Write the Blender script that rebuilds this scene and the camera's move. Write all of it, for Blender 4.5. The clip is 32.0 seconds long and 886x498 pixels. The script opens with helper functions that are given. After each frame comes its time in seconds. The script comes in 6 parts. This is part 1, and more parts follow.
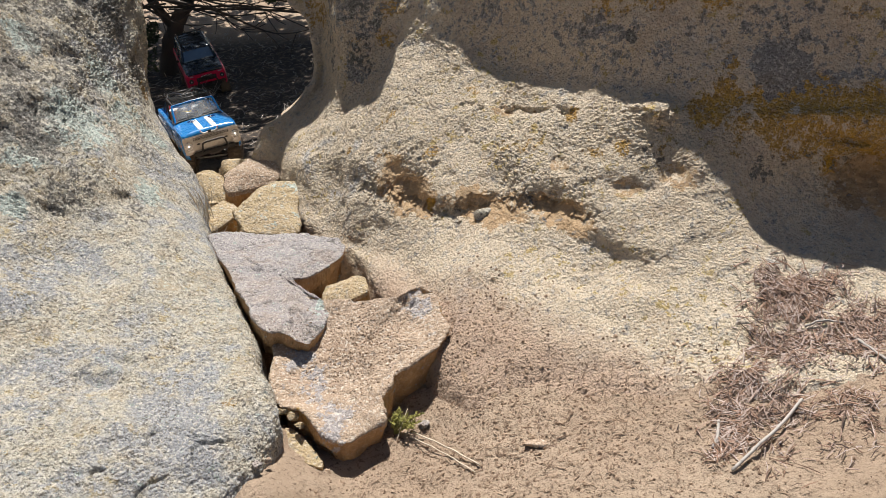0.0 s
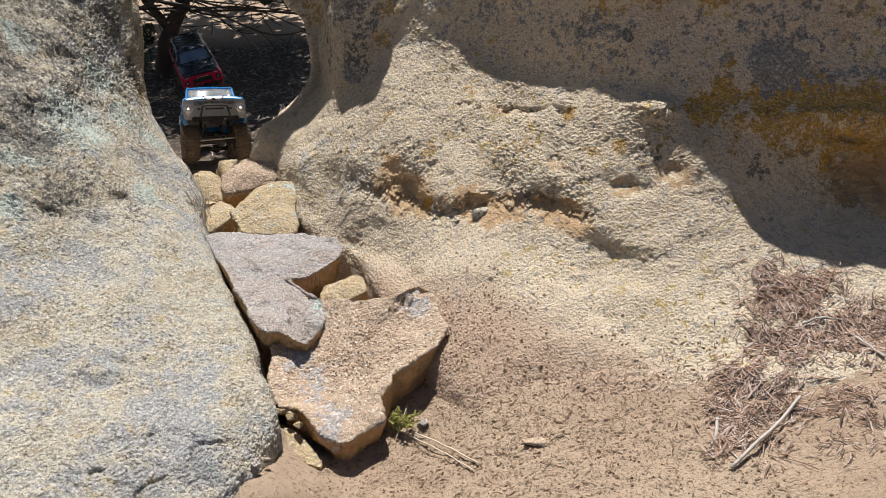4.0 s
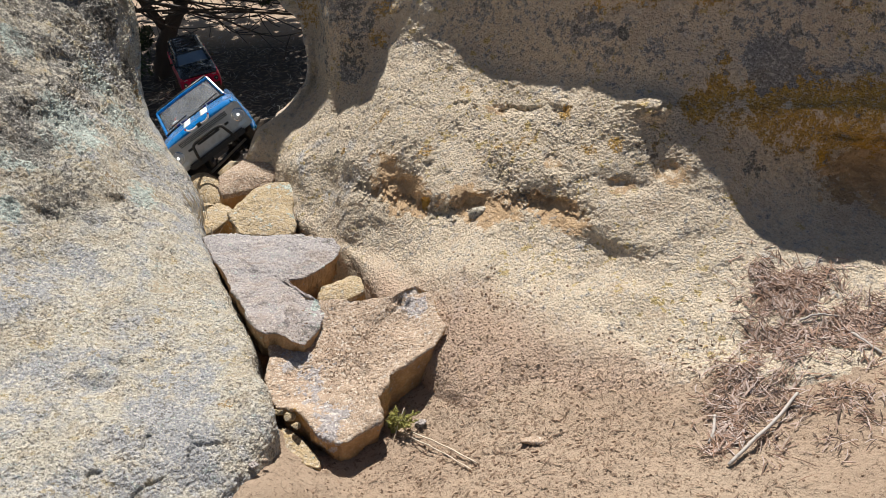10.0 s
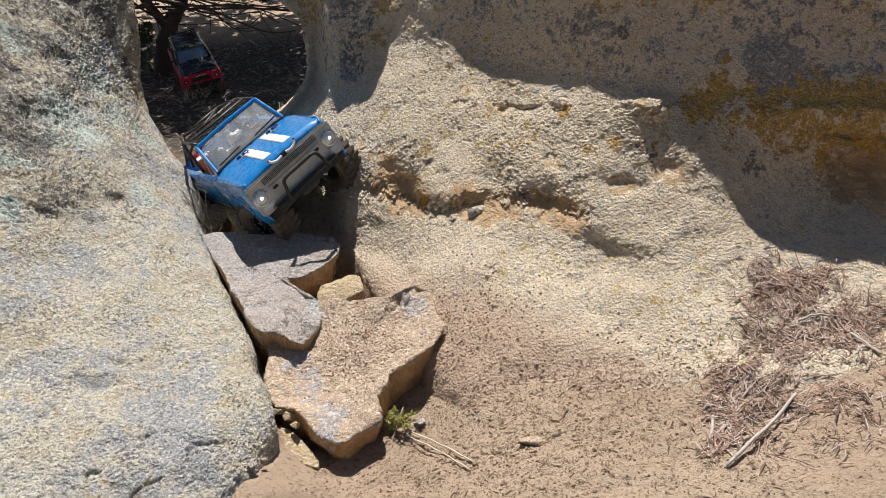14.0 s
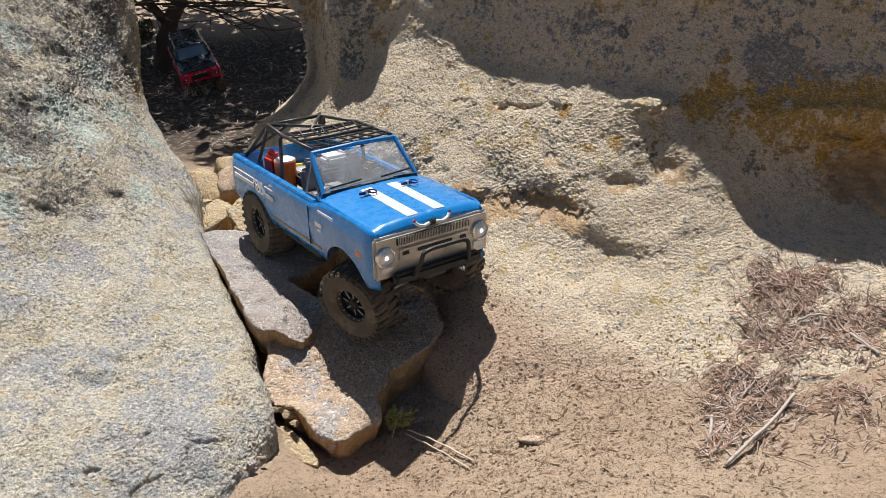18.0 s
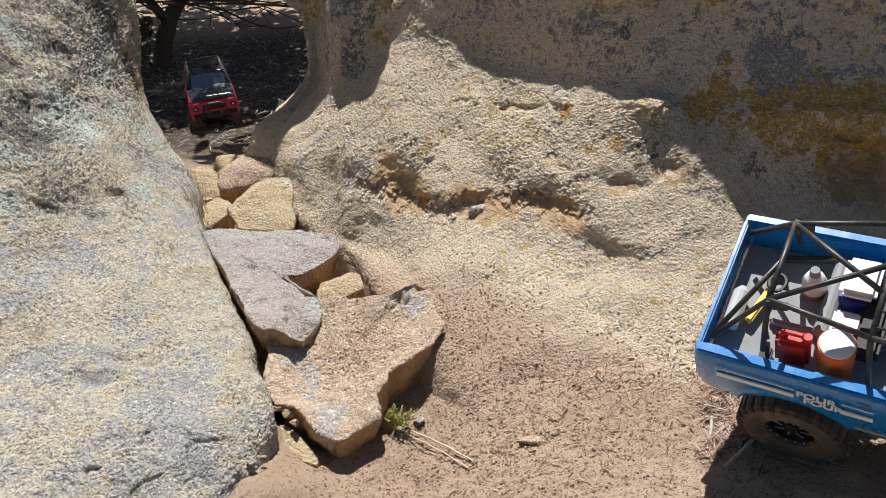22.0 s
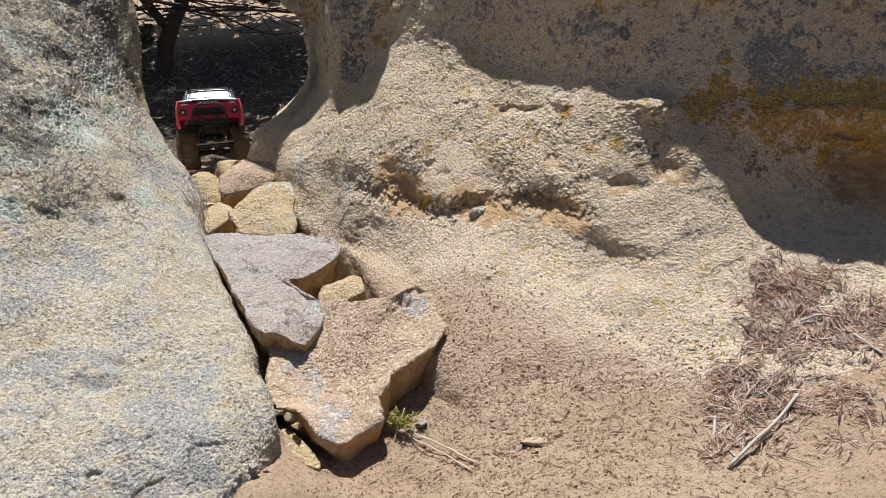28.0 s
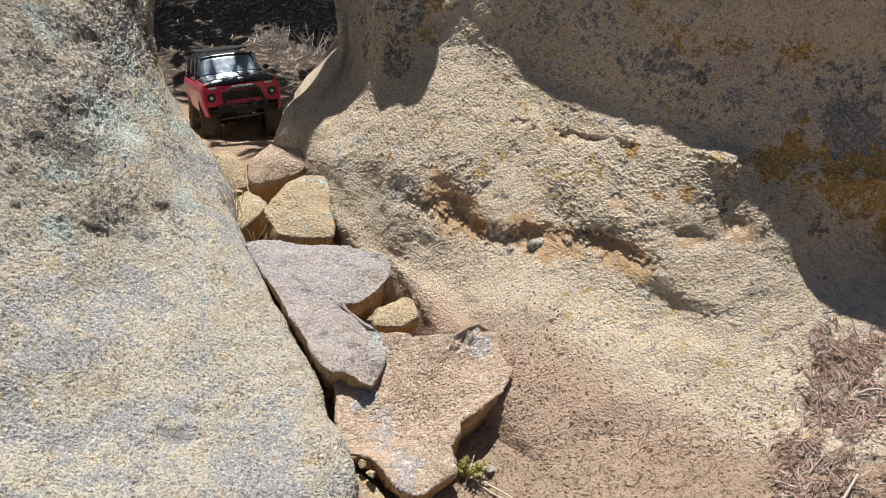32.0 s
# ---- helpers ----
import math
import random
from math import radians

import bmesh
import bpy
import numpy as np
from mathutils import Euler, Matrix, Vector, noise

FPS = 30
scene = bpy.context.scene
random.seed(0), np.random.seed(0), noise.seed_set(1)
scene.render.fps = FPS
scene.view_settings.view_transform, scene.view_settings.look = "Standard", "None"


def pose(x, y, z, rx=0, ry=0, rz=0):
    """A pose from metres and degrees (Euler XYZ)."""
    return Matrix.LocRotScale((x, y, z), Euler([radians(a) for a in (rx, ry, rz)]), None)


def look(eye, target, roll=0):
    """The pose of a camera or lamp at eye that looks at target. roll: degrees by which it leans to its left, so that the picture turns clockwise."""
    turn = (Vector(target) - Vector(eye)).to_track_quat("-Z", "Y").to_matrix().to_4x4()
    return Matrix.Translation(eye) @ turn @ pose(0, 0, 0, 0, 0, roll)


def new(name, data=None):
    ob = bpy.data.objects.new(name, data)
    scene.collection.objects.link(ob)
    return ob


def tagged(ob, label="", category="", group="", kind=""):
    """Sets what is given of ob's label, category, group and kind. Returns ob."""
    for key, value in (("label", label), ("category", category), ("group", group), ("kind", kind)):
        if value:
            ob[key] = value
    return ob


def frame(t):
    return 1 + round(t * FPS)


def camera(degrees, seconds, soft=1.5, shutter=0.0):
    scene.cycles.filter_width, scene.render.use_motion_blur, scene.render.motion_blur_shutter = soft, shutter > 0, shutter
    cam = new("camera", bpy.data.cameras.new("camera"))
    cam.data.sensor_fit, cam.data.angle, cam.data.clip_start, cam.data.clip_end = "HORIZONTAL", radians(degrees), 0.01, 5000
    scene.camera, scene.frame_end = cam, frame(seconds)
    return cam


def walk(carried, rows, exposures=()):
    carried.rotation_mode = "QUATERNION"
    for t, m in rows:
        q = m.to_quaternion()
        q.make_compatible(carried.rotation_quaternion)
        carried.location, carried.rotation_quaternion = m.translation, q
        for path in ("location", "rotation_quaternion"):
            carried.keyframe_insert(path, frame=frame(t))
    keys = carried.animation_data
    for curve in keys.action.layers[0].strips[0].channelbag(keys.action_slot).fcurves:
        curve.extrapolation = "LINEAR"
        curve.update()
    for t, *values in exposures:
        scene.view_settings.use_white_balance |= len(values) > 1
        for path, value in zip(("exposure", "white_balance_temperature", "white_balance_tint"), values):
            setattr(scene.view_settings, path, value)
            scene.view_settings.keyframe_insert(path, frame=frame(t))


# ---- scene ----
import itertools

cam = camera(57, 32.0, soft=0.5)
PATH = [
    (0, look((-0.0055, -0.0015, 0.8475), (-0.0085, 1.2996, 0.1011), 0.71)),
    (1, look((-0.0087, -0.0021, 0.8460), (-0.0080, 1.2996, 0.1005), 0.80)),
    (2, look((-0.0095, -0.0031, 0.8447), (-0.0068, 1.2993, 0.1006), 0.75)),
    (3, look((-0.0093, -0.0036, 0.8446), (-0.0055, 1.2990, 0.1008), 0.64)),
    (3.5, look((-0.0087, -0.0034, 0.8449), (-0.0053, 1.2990, 0.1008), 0.63)),
    (5.5, look((-0.0079, -0.0042, 0.8448), (-0.0028, 1.2977, 0.0997), 0.61)),
    (7, look((-0.0068, -0.0033, 0.8450), (-0.0023, 1.2988, 0.1005), 0.41)),
    (8, look((-0.0042, -0.0034, 0.8448), (-0.0012, 1.2990, 0.1006), 0.27)),
    (9, look((-0.0020, -0.0038, 0.8434), (-0.0000, 1.2993, 0.1005), 0.12)),
    (10, look((-0.0015, -0.0036, 0.8444), (0.0006, 1.2985, 0.0998), 0.14)),
    (11, look((-0.0015, -0.0029, 0.8453), (0.0011, 1.2983, 0.0991), 0.15)),
    (12, look((-0.0011, -0.0019, 0.8464), (0.0017, 1.2983, 0.0984), 0.17)),
    (13, look((-0.0001, -0.0014, 0.8483), (0.0021, 1.2979, 0.0988), 0.11)),
    (14, look((0.0013, -0.0007, 0.8498), (0.0020, 1.2976, 0.0984), 0.16)),
    (17, look((0.0007, -0.0008, 0.8503), (0.0026, 1.2964, 0.0970), 0.36)),
    (18, look((0.0006, -0.0006, 0.8512), (0.0026, 1.2958, 0.0967), 0.38)),
    (19, look((0.0008, -0.0007, 0.8506), (0.0025, 1.2960, 0.0966), 0.38)),
    (20, look((-0.0003, -0.0004, 0.8503), (0.0018, 1.2964, 0.0964), 0.45)),
    (21, look((-0.0022, 0.0004, 0.8524), (0.0020, 1.2959, 0.0963), 0.65)),
    (22, look((-0.0037, -0.0001, 0.8528), (0.0016, 1.2954, 0.0967), 0.76)),
    (23, look((-0.0025, -0.0004, 0.8523), (0.0020, 1.2960, 0.0978), 0.63)),
    (24, look((-0.0021, -0.0016, 0.8503), (0.0024, 1.2965, 0.0987), 0.54)),
    (25, look((-0.0044, -0.0013, 0.8494), (0.0030, 1.2968, 0.0978), 0.69)),
    (27.5, look((-0.0006, 0.0003, 0.8486), (-0.0004, 1.3001, 0.0999), 0.02)),
    (28, look((-0.0004, -0.0007, 0.8474), (-0.0005, 1.2993, 0.0991), 0.13)),
    (28.5, look((-0.0024, -0.0031, 0.8450), (-0.0011, 1.2974, 0.0975), 0.42)),
    (29, look((-0.0024, -0.0054, 0.8449), (-0.0024, 1.2930, 0.0939), 0.35)),
    (29.5, look((-0.0044, 0.0006, 0.8457), (0.0177, 1.2900, 0.0795), 1.31)),
    (30, look((-0.0139, 0.0103, 0.8548), (0.0272, 1.2851, 0.0653), 2.98)),
    (30.5, look((-0.0402, 0.0335, 0.8852), (0.0189, 1.2870, 0.0636), 3.42)),
    (31, look((-0.0859, 0.0745, 0.9561), (-0.0005, 1.2915, 0.0835), 3.85)),
    (31.5, look((-0.1607, 0.1196, 1.0183), (-0.0508, 1.3137, 0.1171), 5.19)),
    (32, look((-0.2542, 0.1601, 1.0539), (-0.1090, 1.3374, 0.1358), 7.20)),
]
walk(cam, PATH)

# ---- daylight: high sun from behind the rocks, a little to the left ----
SUN_EL, SUN_AZ = 61.0, -10.0
world = bpy.data.worlds.new("sky")
scene.world = world
world.use_nodes = True
wn = world.node_tree
sky = wn.nodes.new("ShaderNodeTexSky")
sky.sky_type = "NISHITA"
sky.sun_disc = False
sky.sun_elevation = radians(SUN_EL)
sky.sun_rotation = radians(SUN_AZ)
wn.nodes["Background"].inputs["Strength"].default_value = 0.040
wn.links.new(sky.outputs[0], wn.nodes["Background"].inputs["Color"])
TO_SUN = Vector((math.sin(radians(SUN_AZ)) * math.cos(radians(SUN_EL)),
                 math.cos(radians(SUN_AZ)) * math.cos(radians(SUN_EL)), math.sin(radians(SUN_EL))))
sun = new("sun", bpy.data.lights.new("sun", "SUN"))
sun.data.energy = 5.0
sun.data.angle = radians(0.55)
sun.data.color = (1.0, 0.965, 0.92)
sun.matrix_world = look(TO_SUN * 30, (0, 0, 0))
scene.view_settings.exposure = 0.37


# ---- node material helper ----
class Graph:
    def __init__(self, name, rough=0.85, metal=0.0):
        self.mat = bpy.data.materials.new(name)
        self.mat.use_nodes = True
        self.nt = self.mat.node_tree
        self.bsdf = self.nt.nodes["Principled BSDF"]
        self.bsdf.inputs["Roughness"].default_value = rough
        self.bsdf.inputs["Metallic"].default_value = metal
        self.pos = self.nt.nodes.new("ShaderNodeTexCoord").outputs["Object"]

    def put(self, socket, value):
        if hasattr(value, "links"):
            self.nt.links.new(value, socket)
        elif isinstance(value, tuple) and len(value) == 3 and socket.type == "RGBA":
            socket.default_value = (*value, 1)
        else:
            socket.default_value = value

    def stretch(self, sx, sy, sz):
        n = self.nt.nodes.new("ShaderNodeMapping")
        n.inputs["Scale"].default_value = (sx, sy, sz)
        self.nt.links.new(self.pos, n.inputs["Vector"])
        return n.outputs[0]

    def noise(self, scale, detail=4.0, rough=0.6, vec=None, warp=0.0):
        n = self.nt.nodes.new("ShaderNodeTexNoise")
        n.inputs["Scale"].default_value = scale
        n.inputs["Detail"].default_value = detail
        n.inputs["Roughness"].default_value = rough
        n.inputs["Distortion"].default_value = warp
        self.nt.links.new(vec or self.pos, n.inputs["Vector"])
        return n.outputs[0]

    def cells(self, scale, vec=None):
        n = self.nt.nodes.new("ShaderNodeTexVoronoi")
        n.inputs["Scale"].default_value = scale
        self.nt.links.new(vec or self.pos, n.inputs["Vector"])
        return n.outputs[0]

    def ramp(self, fac, lo, hi, a=0.0, b=1.0):
        n = self.nt.nodes.new("ShaderNodeMapRange")
        n.interpolation_type = "SMOOTHSTEP"
        for i, v in ((1, lo), (2, hi), (3, a), (4, b)):
            n.inputs[i].default_value = v
        self.put(n.inputs[0], fac)
        return n.outputs[0]

    def math(self, op, a, b=0.0):
        n = self.nt.nodes.new("ShaderNodeMath")
        n.operation = op
        self.put(n.inputs[0], a)
        self.put(n.inputs[1], b)
        return n.outputs[0]

    def axis(self, k):
        n = self.nt.nodes.new("ShaderNodeSeparateXYZ")
        self.nt.links.new(self.pos, n.inputs[0])
        return n.outputs[k]

    def mix(self, fac, a, b):
        n = self.nt.nodes.new("ShaderNodeMix")
        n.data_type = "RGBA"
        self.put(n.inputs[0], fac)
        self.put(n.inputs[6], a)
        self.put(n.inputs[7], b)
        return n.outputs[2]

    def bump(self, height, strength, dist, under=None):
        n = self.nt.nodes.new("ShaderNodeBump")
        n.inputs["Strength"].default_value = strength
        n.inputs["Distance"].default_value = dist
        self.put(n.inputs["Height"], height)
        if under:
            self.nt.links.new(under, n.inputs["Normal"])
        return n.outputs[0]

    def done(self, color, normal=None, rough=None):
        self.put(self.bsdf.inputs["Base Color"], color)
        if normal:
            self.nt.links.new(normal, self.bsdf.inputs["Normal"])
        if rough is not None:
            self.put(self.bsdf.inputs["Roughness"], rough)
        return self.mat


def sandstone(name, cream, grey, grey_amount, tan, speck=0.6, yellow=0.5, bare=(0.56, 0.36, 0.215), rough=1.0, dust=None, lichen=(0.60, 0.70, 0.64)):
    """Weathered sandstone: cream crust with grey patches, dark and pale grains, yellow lichen dots. The mesh's own
    "wear" gives bare broken stone with bounced light on slab sides (red), ochre stain (green), lichen or grey crust
    (blue), and dark weathering (alpha); blue and alpha also hold painted shade."""
    g = Graph(name, 0.93)
    big, mid = g.noise(4.2, 6, 0.65, warp=0.5), g.noise(21, 6, 0.72)
    coarse, fine, grain = g.noise(72, 4, 0.75), g.noise(165, 3, 0.75), g.noise(360, 2, 0.7)
    clump = g.cells(210)
    at = g.nt.nodes.new("ShaderNodeAttribute")
    at.attribute_name = "wear"
    sep = g.nt.nodes.new("ShaderNodeSeparateColor")
    g.nt.links.new(at.outputs["Color"], sep.inputs[0])
    ragged = g.math("SUBTRACT", g.math("ADD", g.math("MULTIPLY", mid, 0.9), g.math("MULTIPLY", coarse, 1.1)), 1.0)
    stain = lambda v, k: g.ramp(g.math("ADD", v, g.math("MULTIPLY", ragged, k)), 0.40, 0.56)
    r, o, b, d = sep.outputs[0], sep.outputs[1], sep.outputs[2], at.outputs["Alpha"]
    crust = g.ramp(g.math("ADD", big, g.math("MULTIPLY", mid, 0.8)), 1.06 - grey_amount, 1.20 - grey_amount)
    col = g.mix(crust, cream, grey)
    col = g.mix(g.ramp(g.math("ADD", mid, g.math("MULTIPLY", big, 0.5)), 0.74, 0.60, 0, 0.75), col, tan)
    col = g.mix(g.ramp(coarse, 0.50, 0.64, 0, 0.6), col, tuple(c * 0.60 for c in grey))
    col = g.mix(g.math("MULTIPLY", g.ramp(g.noise(48, 3, 0.7), 0.57, 0.63), g.ramp(g.noise(6, 3, 0.6), 0.46, 0.58, 0, yellow)), col, (0.52, 0.36, 0.08))
    bare_m = stain(r, 1.5)
    col = g.mix(bare_m, col, g.mix(g.ramp(mid, 0.36, 0.62), bare, tuple(c * 0.72 for c in bare)))
    col = g.mix(g.math("MULTIPLY", stain(o, 1.8), 0.9), col, g.mix(g.ramp(coarse, 0.4, 0.6), (0.64, 0.35, 0.025), (0.42, 0.23, 0.03)))
    col = g.mix(g.math("MULTIPLY", stain(b, 2.4), 0.88), col, g.mix(g.ramp(fine, 0.42, 0.6), lichen, tuple(c * 0.72 for c in lichen)))
    col = g.mix(g.math("MULTIPLY", stain(d, 1.8), 0.85), col, (0.13, 0.12, 0.105))
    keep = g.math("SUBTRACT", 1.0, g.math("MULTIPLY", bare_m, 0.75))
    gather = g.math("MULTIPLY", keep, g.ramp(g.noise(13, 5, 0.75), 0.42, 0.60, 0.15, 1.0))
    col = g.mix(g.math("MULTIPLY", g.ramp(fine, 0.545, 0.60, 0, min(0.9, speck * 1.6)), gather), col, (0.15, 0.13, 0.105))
    col = g.mix(g.math("MULTIPLY", g.ramp(fine, 0.46, 0.39, 0, min(0.7, 0.25 + speck)), keep), col, (0.82, 0.755, 0.645))
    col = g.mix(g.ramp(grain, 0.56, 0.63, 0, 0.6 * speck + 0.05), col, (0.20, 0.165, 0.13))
    col = g.mix(g.math("MULTIPLY", g.ramp(grain, 0.46, 0.38, 0, min(0.35, 0.08 + speck * 0.7)), keep), col, (0.70, 0.64, 0.55))
    if dust:
        col = dust(g, col)
    n = g.bump(g.math("MULTIPLY", g.math("SUBTRACT", coarse, 0.5), keep), 0.8 * rough, 0.009)
    n = g.bump(g.math("MULTIPLY", g.math("SUBTRACT", g.math("ADD", fine, g.math("MULTIPLY", clump, 0.35)), 0.65), keep), 1.0 * rough, 0.0085, n)
    n = g.bump(grain, 0.7 * rough, 0.0026, n)
    return g.done(col, n)


def dust_fan(g, col):
    """Red-brown dust tracked on to the ramp where the trucks come down."""
    d = g.math("ADD", g.axis(1), g.math("MULTIPLY", g.axis(0), 0.85))
    edge = g.ramp(g.math("ADD", d, g.math("MULTIPLY", g.noise(9, 5, 0.7), 0.16)), 1.38, 1.23)
    soil = g.mix(g.noise(60, 4, 0.7), (0.47, 0.315, 0.22), (0.57, 0.405, 0.295))
    soil = g.mix(g.ramp(g.noise(170, 3, 0.8), 0.54, 0.63, 0, 0.6), soil, (0.18, 0.115, 0.078))
    return g.mix(g.math("MULTIPLY", edge, 0.82), col, soil)


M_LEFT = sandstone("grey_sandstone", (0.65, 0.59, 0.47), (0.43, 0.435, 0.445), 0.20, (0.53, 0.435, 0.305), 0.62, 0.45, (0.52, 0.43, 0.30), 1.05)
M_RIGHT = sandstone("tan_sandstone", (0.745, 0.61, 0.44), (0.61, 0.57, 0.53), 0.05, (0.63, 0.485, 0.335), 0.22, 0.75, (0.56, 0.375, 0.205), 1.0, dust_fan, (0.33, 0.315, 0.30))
M_SLAB = sandstone("slab_sandstone", (0.465, 0.40, 0.37), (0.43, 0.395, 0.39), 0.25, (0.39, 0.32, 0.275), 0.22, 0.0, (0.54, 0.34, 0.17), 0.85)
M_SLAB_DUSTY = sandstone("dusty_slab_sandstone", (0.475, 0.345, 0.24), (0.44, 0.335, 0.255), 0.02, (0.41, 0.285, 0.195), 0.24, 0.0, (0.55, 0.33, 0.15), 0.6, None, (0.44, 0.41, 0.41))
M_YELLOW = sandstone("yellow_sandstone", (0.51, 0.39, 0.23), (0.47, 0.415, 0.34), 0.05, (0.46, 0.315, 0.145), 0.15, 0.2, (0.52, 0.33, 0.14), 0.7)


def sand_material():
    g = Graph("sand", 0.95)
    big, mid, fine = g.noise(1.6, 5, 0.6), g.noise(22, 6, 0.7), g.noise(130, 4, 0.8)
    col = g.mix(g.ramp(big, 0.35, 0.65), (0.40, 0.287, 0.198), (0.475, 0.358, 0.255))
    col = g.mix(g.ramp(mid, 0.5, 0.75, 0, 0.5), col, (0.32, 0.22, 0.145))
    col = g.mix(g.ramp(fine, 0.54, 0.64, 0, 0.75), col, (0.14, 0.09, 0.058))
    col = g.mix(g.ramp(g.noise(300, 3, 0.8), 0.54, 0.68, 0, 0.5), col, (0.56, 0.45, 0.33))
    # dark needle litter under the trees at the back, darkened further with tree shade
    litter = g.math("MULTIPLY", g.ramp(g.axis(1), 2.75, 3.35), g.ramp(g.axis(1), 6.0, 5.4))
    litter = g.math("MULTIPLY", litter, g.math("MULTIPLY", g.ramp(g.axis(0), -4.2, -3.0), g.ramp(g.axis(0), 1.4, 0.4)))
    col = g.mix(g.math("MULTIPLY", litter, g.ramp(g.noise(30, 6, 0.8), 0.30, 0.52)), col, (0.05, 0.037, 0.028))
    n = g.bump(mid, 0.9, 0.018)
    n = g.bump(fine, 0.9, 0.007, n)
    return g.done(col, n)


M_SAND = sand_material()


# ---- forms ----
def mesh_object(name, verts, faces, material, smooth=True, parent=None):
    me = bpy.data.meshes.new(name)
    me.from_pydata(verts, [], faces)
    me.materials.append(material)
    if smooth:
        me.polygons.foreach_set("use_smooth", [True] * len(me.polygons))
    me.update()
    ob = new(name, me)
    ob.parent = parent
    return ob


def spline(points, n):
    """A smooth curve through the points (rows of any width), n samples."""
    p = np.array(points, float)
    p = np.vstack([2 * p[0] - p[1], p, 2 * p[-1] - p[-2]])
    t = np.linspace(0, len(p) - 3, n) if isinstance(n, int) else np.array(n)
    i = np.minimum(t.astype(int), len(p) - 4)
    u = (t - i)[:, None]
    a, b, c, d = p[i], p[i + 1], p[i + 2], p[i + 3]
    return 0.5 * (2 * b + (c - a) * u + (2 * a - 5 * b + 4 * c - d) * u ** 2 + (3 * b - a - 3 * c + d) * u ** 3)


def grid_faces(nu, nv, wrap=False):
    out = []
    for i in range(nu - 1):
        for j in range(nv if wrap else nv - 1):
            k = (j + 1) % nv
            out.append((i * nv + j, (i + 1) * nv + j, (i + 1) * nv + k, i * nv + k))
    return out


def grid_normals(p):
    du, dv = np.gradient(p, axis=0), np.gradient(p, axis=1)
    n = np.cross(du, dv)
    return n / np.maximum(np.linalg.norm(n, axis=2, keepdims=True), 1e-9)


def fbm(points, scale, octaves=4, off=0.0):
    return np.array([noise.fractal(Vector((x * scale + off, y * scale, z * scale)), 0.9, 2.1, octaves) for x, y, z in points])


def lattice(q, scale, seed=0):
    """Smooth lattice noise, about -1 to 1, for many points at once."""
    p = np.asarray(q, float) * scale + 17.31
    i = np.floor(p).astype(np.int64)
    f = p - i
    u = f * f * f * (f * (f * 6 - 15) + 10)
    out = np.zeros(len(p))
    for cx, cy, cz in itertools.product((0, 1), repeat=3):
        h = ((i[:, 0] + cx) * 73856093) ^ ((i[:, 1] + cy) * 19349663) ^ ((i[:, 2] + cz) * 83492791) ^ (seed * 2654435)
        h = (h ^ (h >> 13)) * 1274126177 & 0xFFFFFFFF
        h ^= h >> 16
        g = ((h & 255) / 127.5 - 1) * (f[:, 0] - cx) + ((h >> 8 & 255) / 127.5 - 1) * (f[:, 1] - cy) + ((h >> 16 & 255) / 127.5 - 1) * (f[:, 2] - cz)
        w = (u[:, 0] if cx else 1 - u[:, 0]) * (u[:, 1] if cy else 1 - u[:, 1]) * (u[:, 2] if cz else 1 - u[:, 2])
        out += g * w
    return out * 1.4


def octaves(q, scale, n=3, seed=0, gain=0.5):
    return sum(gain ** k * lattice(q, scale * 2.07 ** k, seed + k) for k in range(n))


def rough_grid(p, coarse, fine, sign=1.0, cs=3.5, fs=16.0, off=0.0, calm=None):
    """Pushes a grid of points in and out along its normals by rock-like noise; the crust is nodular, but for the calm points."""
    n = grid_normals(p).reshape(-1, 3) * sign
    q = p.reshape(-1, 3)
    d = coarse * fbm(q, cs, 3, off) + fine * fbm(q, fs, 4, off + 7) + fine * 1.5 * fbm(q, cs * 2.4, 3, off + 21)
    seed = int(off)
    patch = np.clip(0.5 + 1.6 * octaves(q, fs * 0.55, 2, seed + 40), 0, 1)
    nodules = 0.60 * np.abs(octaves(q, fs * 6.5, 2, seed + 3)) + 0.45 * np.abs(octaves(q, fs * 13, 2, seed + 13))
    grit = 0.30 * lattice(q, fs * 19, seed + 23)
    pits = np.clip((octaves(q, fs * 2.8, 3, seed + 31) - 0.34) / 0.22, 0, 1)
    d += fine * ((nodules * (0.45 + 0.95 * patch) + grit - 0.45 * pits) * (1 if calm is None else calm))
    return q + n * d[:, None]


def wear_shade_map(ob, q, spots, off=0.0):
    """Stores the worn and the shade-darkened places on the mesh: (place, radius, channel, amount), with a ragged
    outline.
    """
    out = np.zeros((len(q), 4), np.float32)
    jag = octaves(q, 22, 4, int(off) + 51, 0.6)
    for at, r, ch, amount in spots:
        d = np.linalg.norm((q - np.array(at)) / (np.array(r) if isinstance(r, tuple) else r), axis=1)
        out[:, ch] = np.maximum(out[:, ch], amount * np.clip(1.5 - d + 0.45 * jag, 0, 1))
    att = ob.data.attributes.new("wear", "FLOAT_COLOR", "POINT")
    att.data.foreach_set("color", out.reshape(-1))
    return out


def crack(q, lines, width, depth, way, off=0.0):
    """Ragged grooves along polylines."""
    jag = np.stack([octaves(q, 45, 3, int(off) + 3 * k, 0.6) for k in range(2)], axis=1)
    w = np.zeros(len(q))
    qj = q.copy()
    qj[:, :2] += jag * width * 2.2
    for line in lines:
        for a, b in zip(line[:-1], line[1:]):
            a, b = np.array(a), np.array(b)
            t = np.clip(((qj - a) @ (b - a)) / ((b - a) @ (b - a)), 0, 1)
            dist = np.linalg.norm(qj - a - t[:, None] * (b - a), axis=1)
            w = np.maximum(w, np.exp(-(dist / width) ** 2))
    return q + np.array(way) * (depth * w)[:, None]


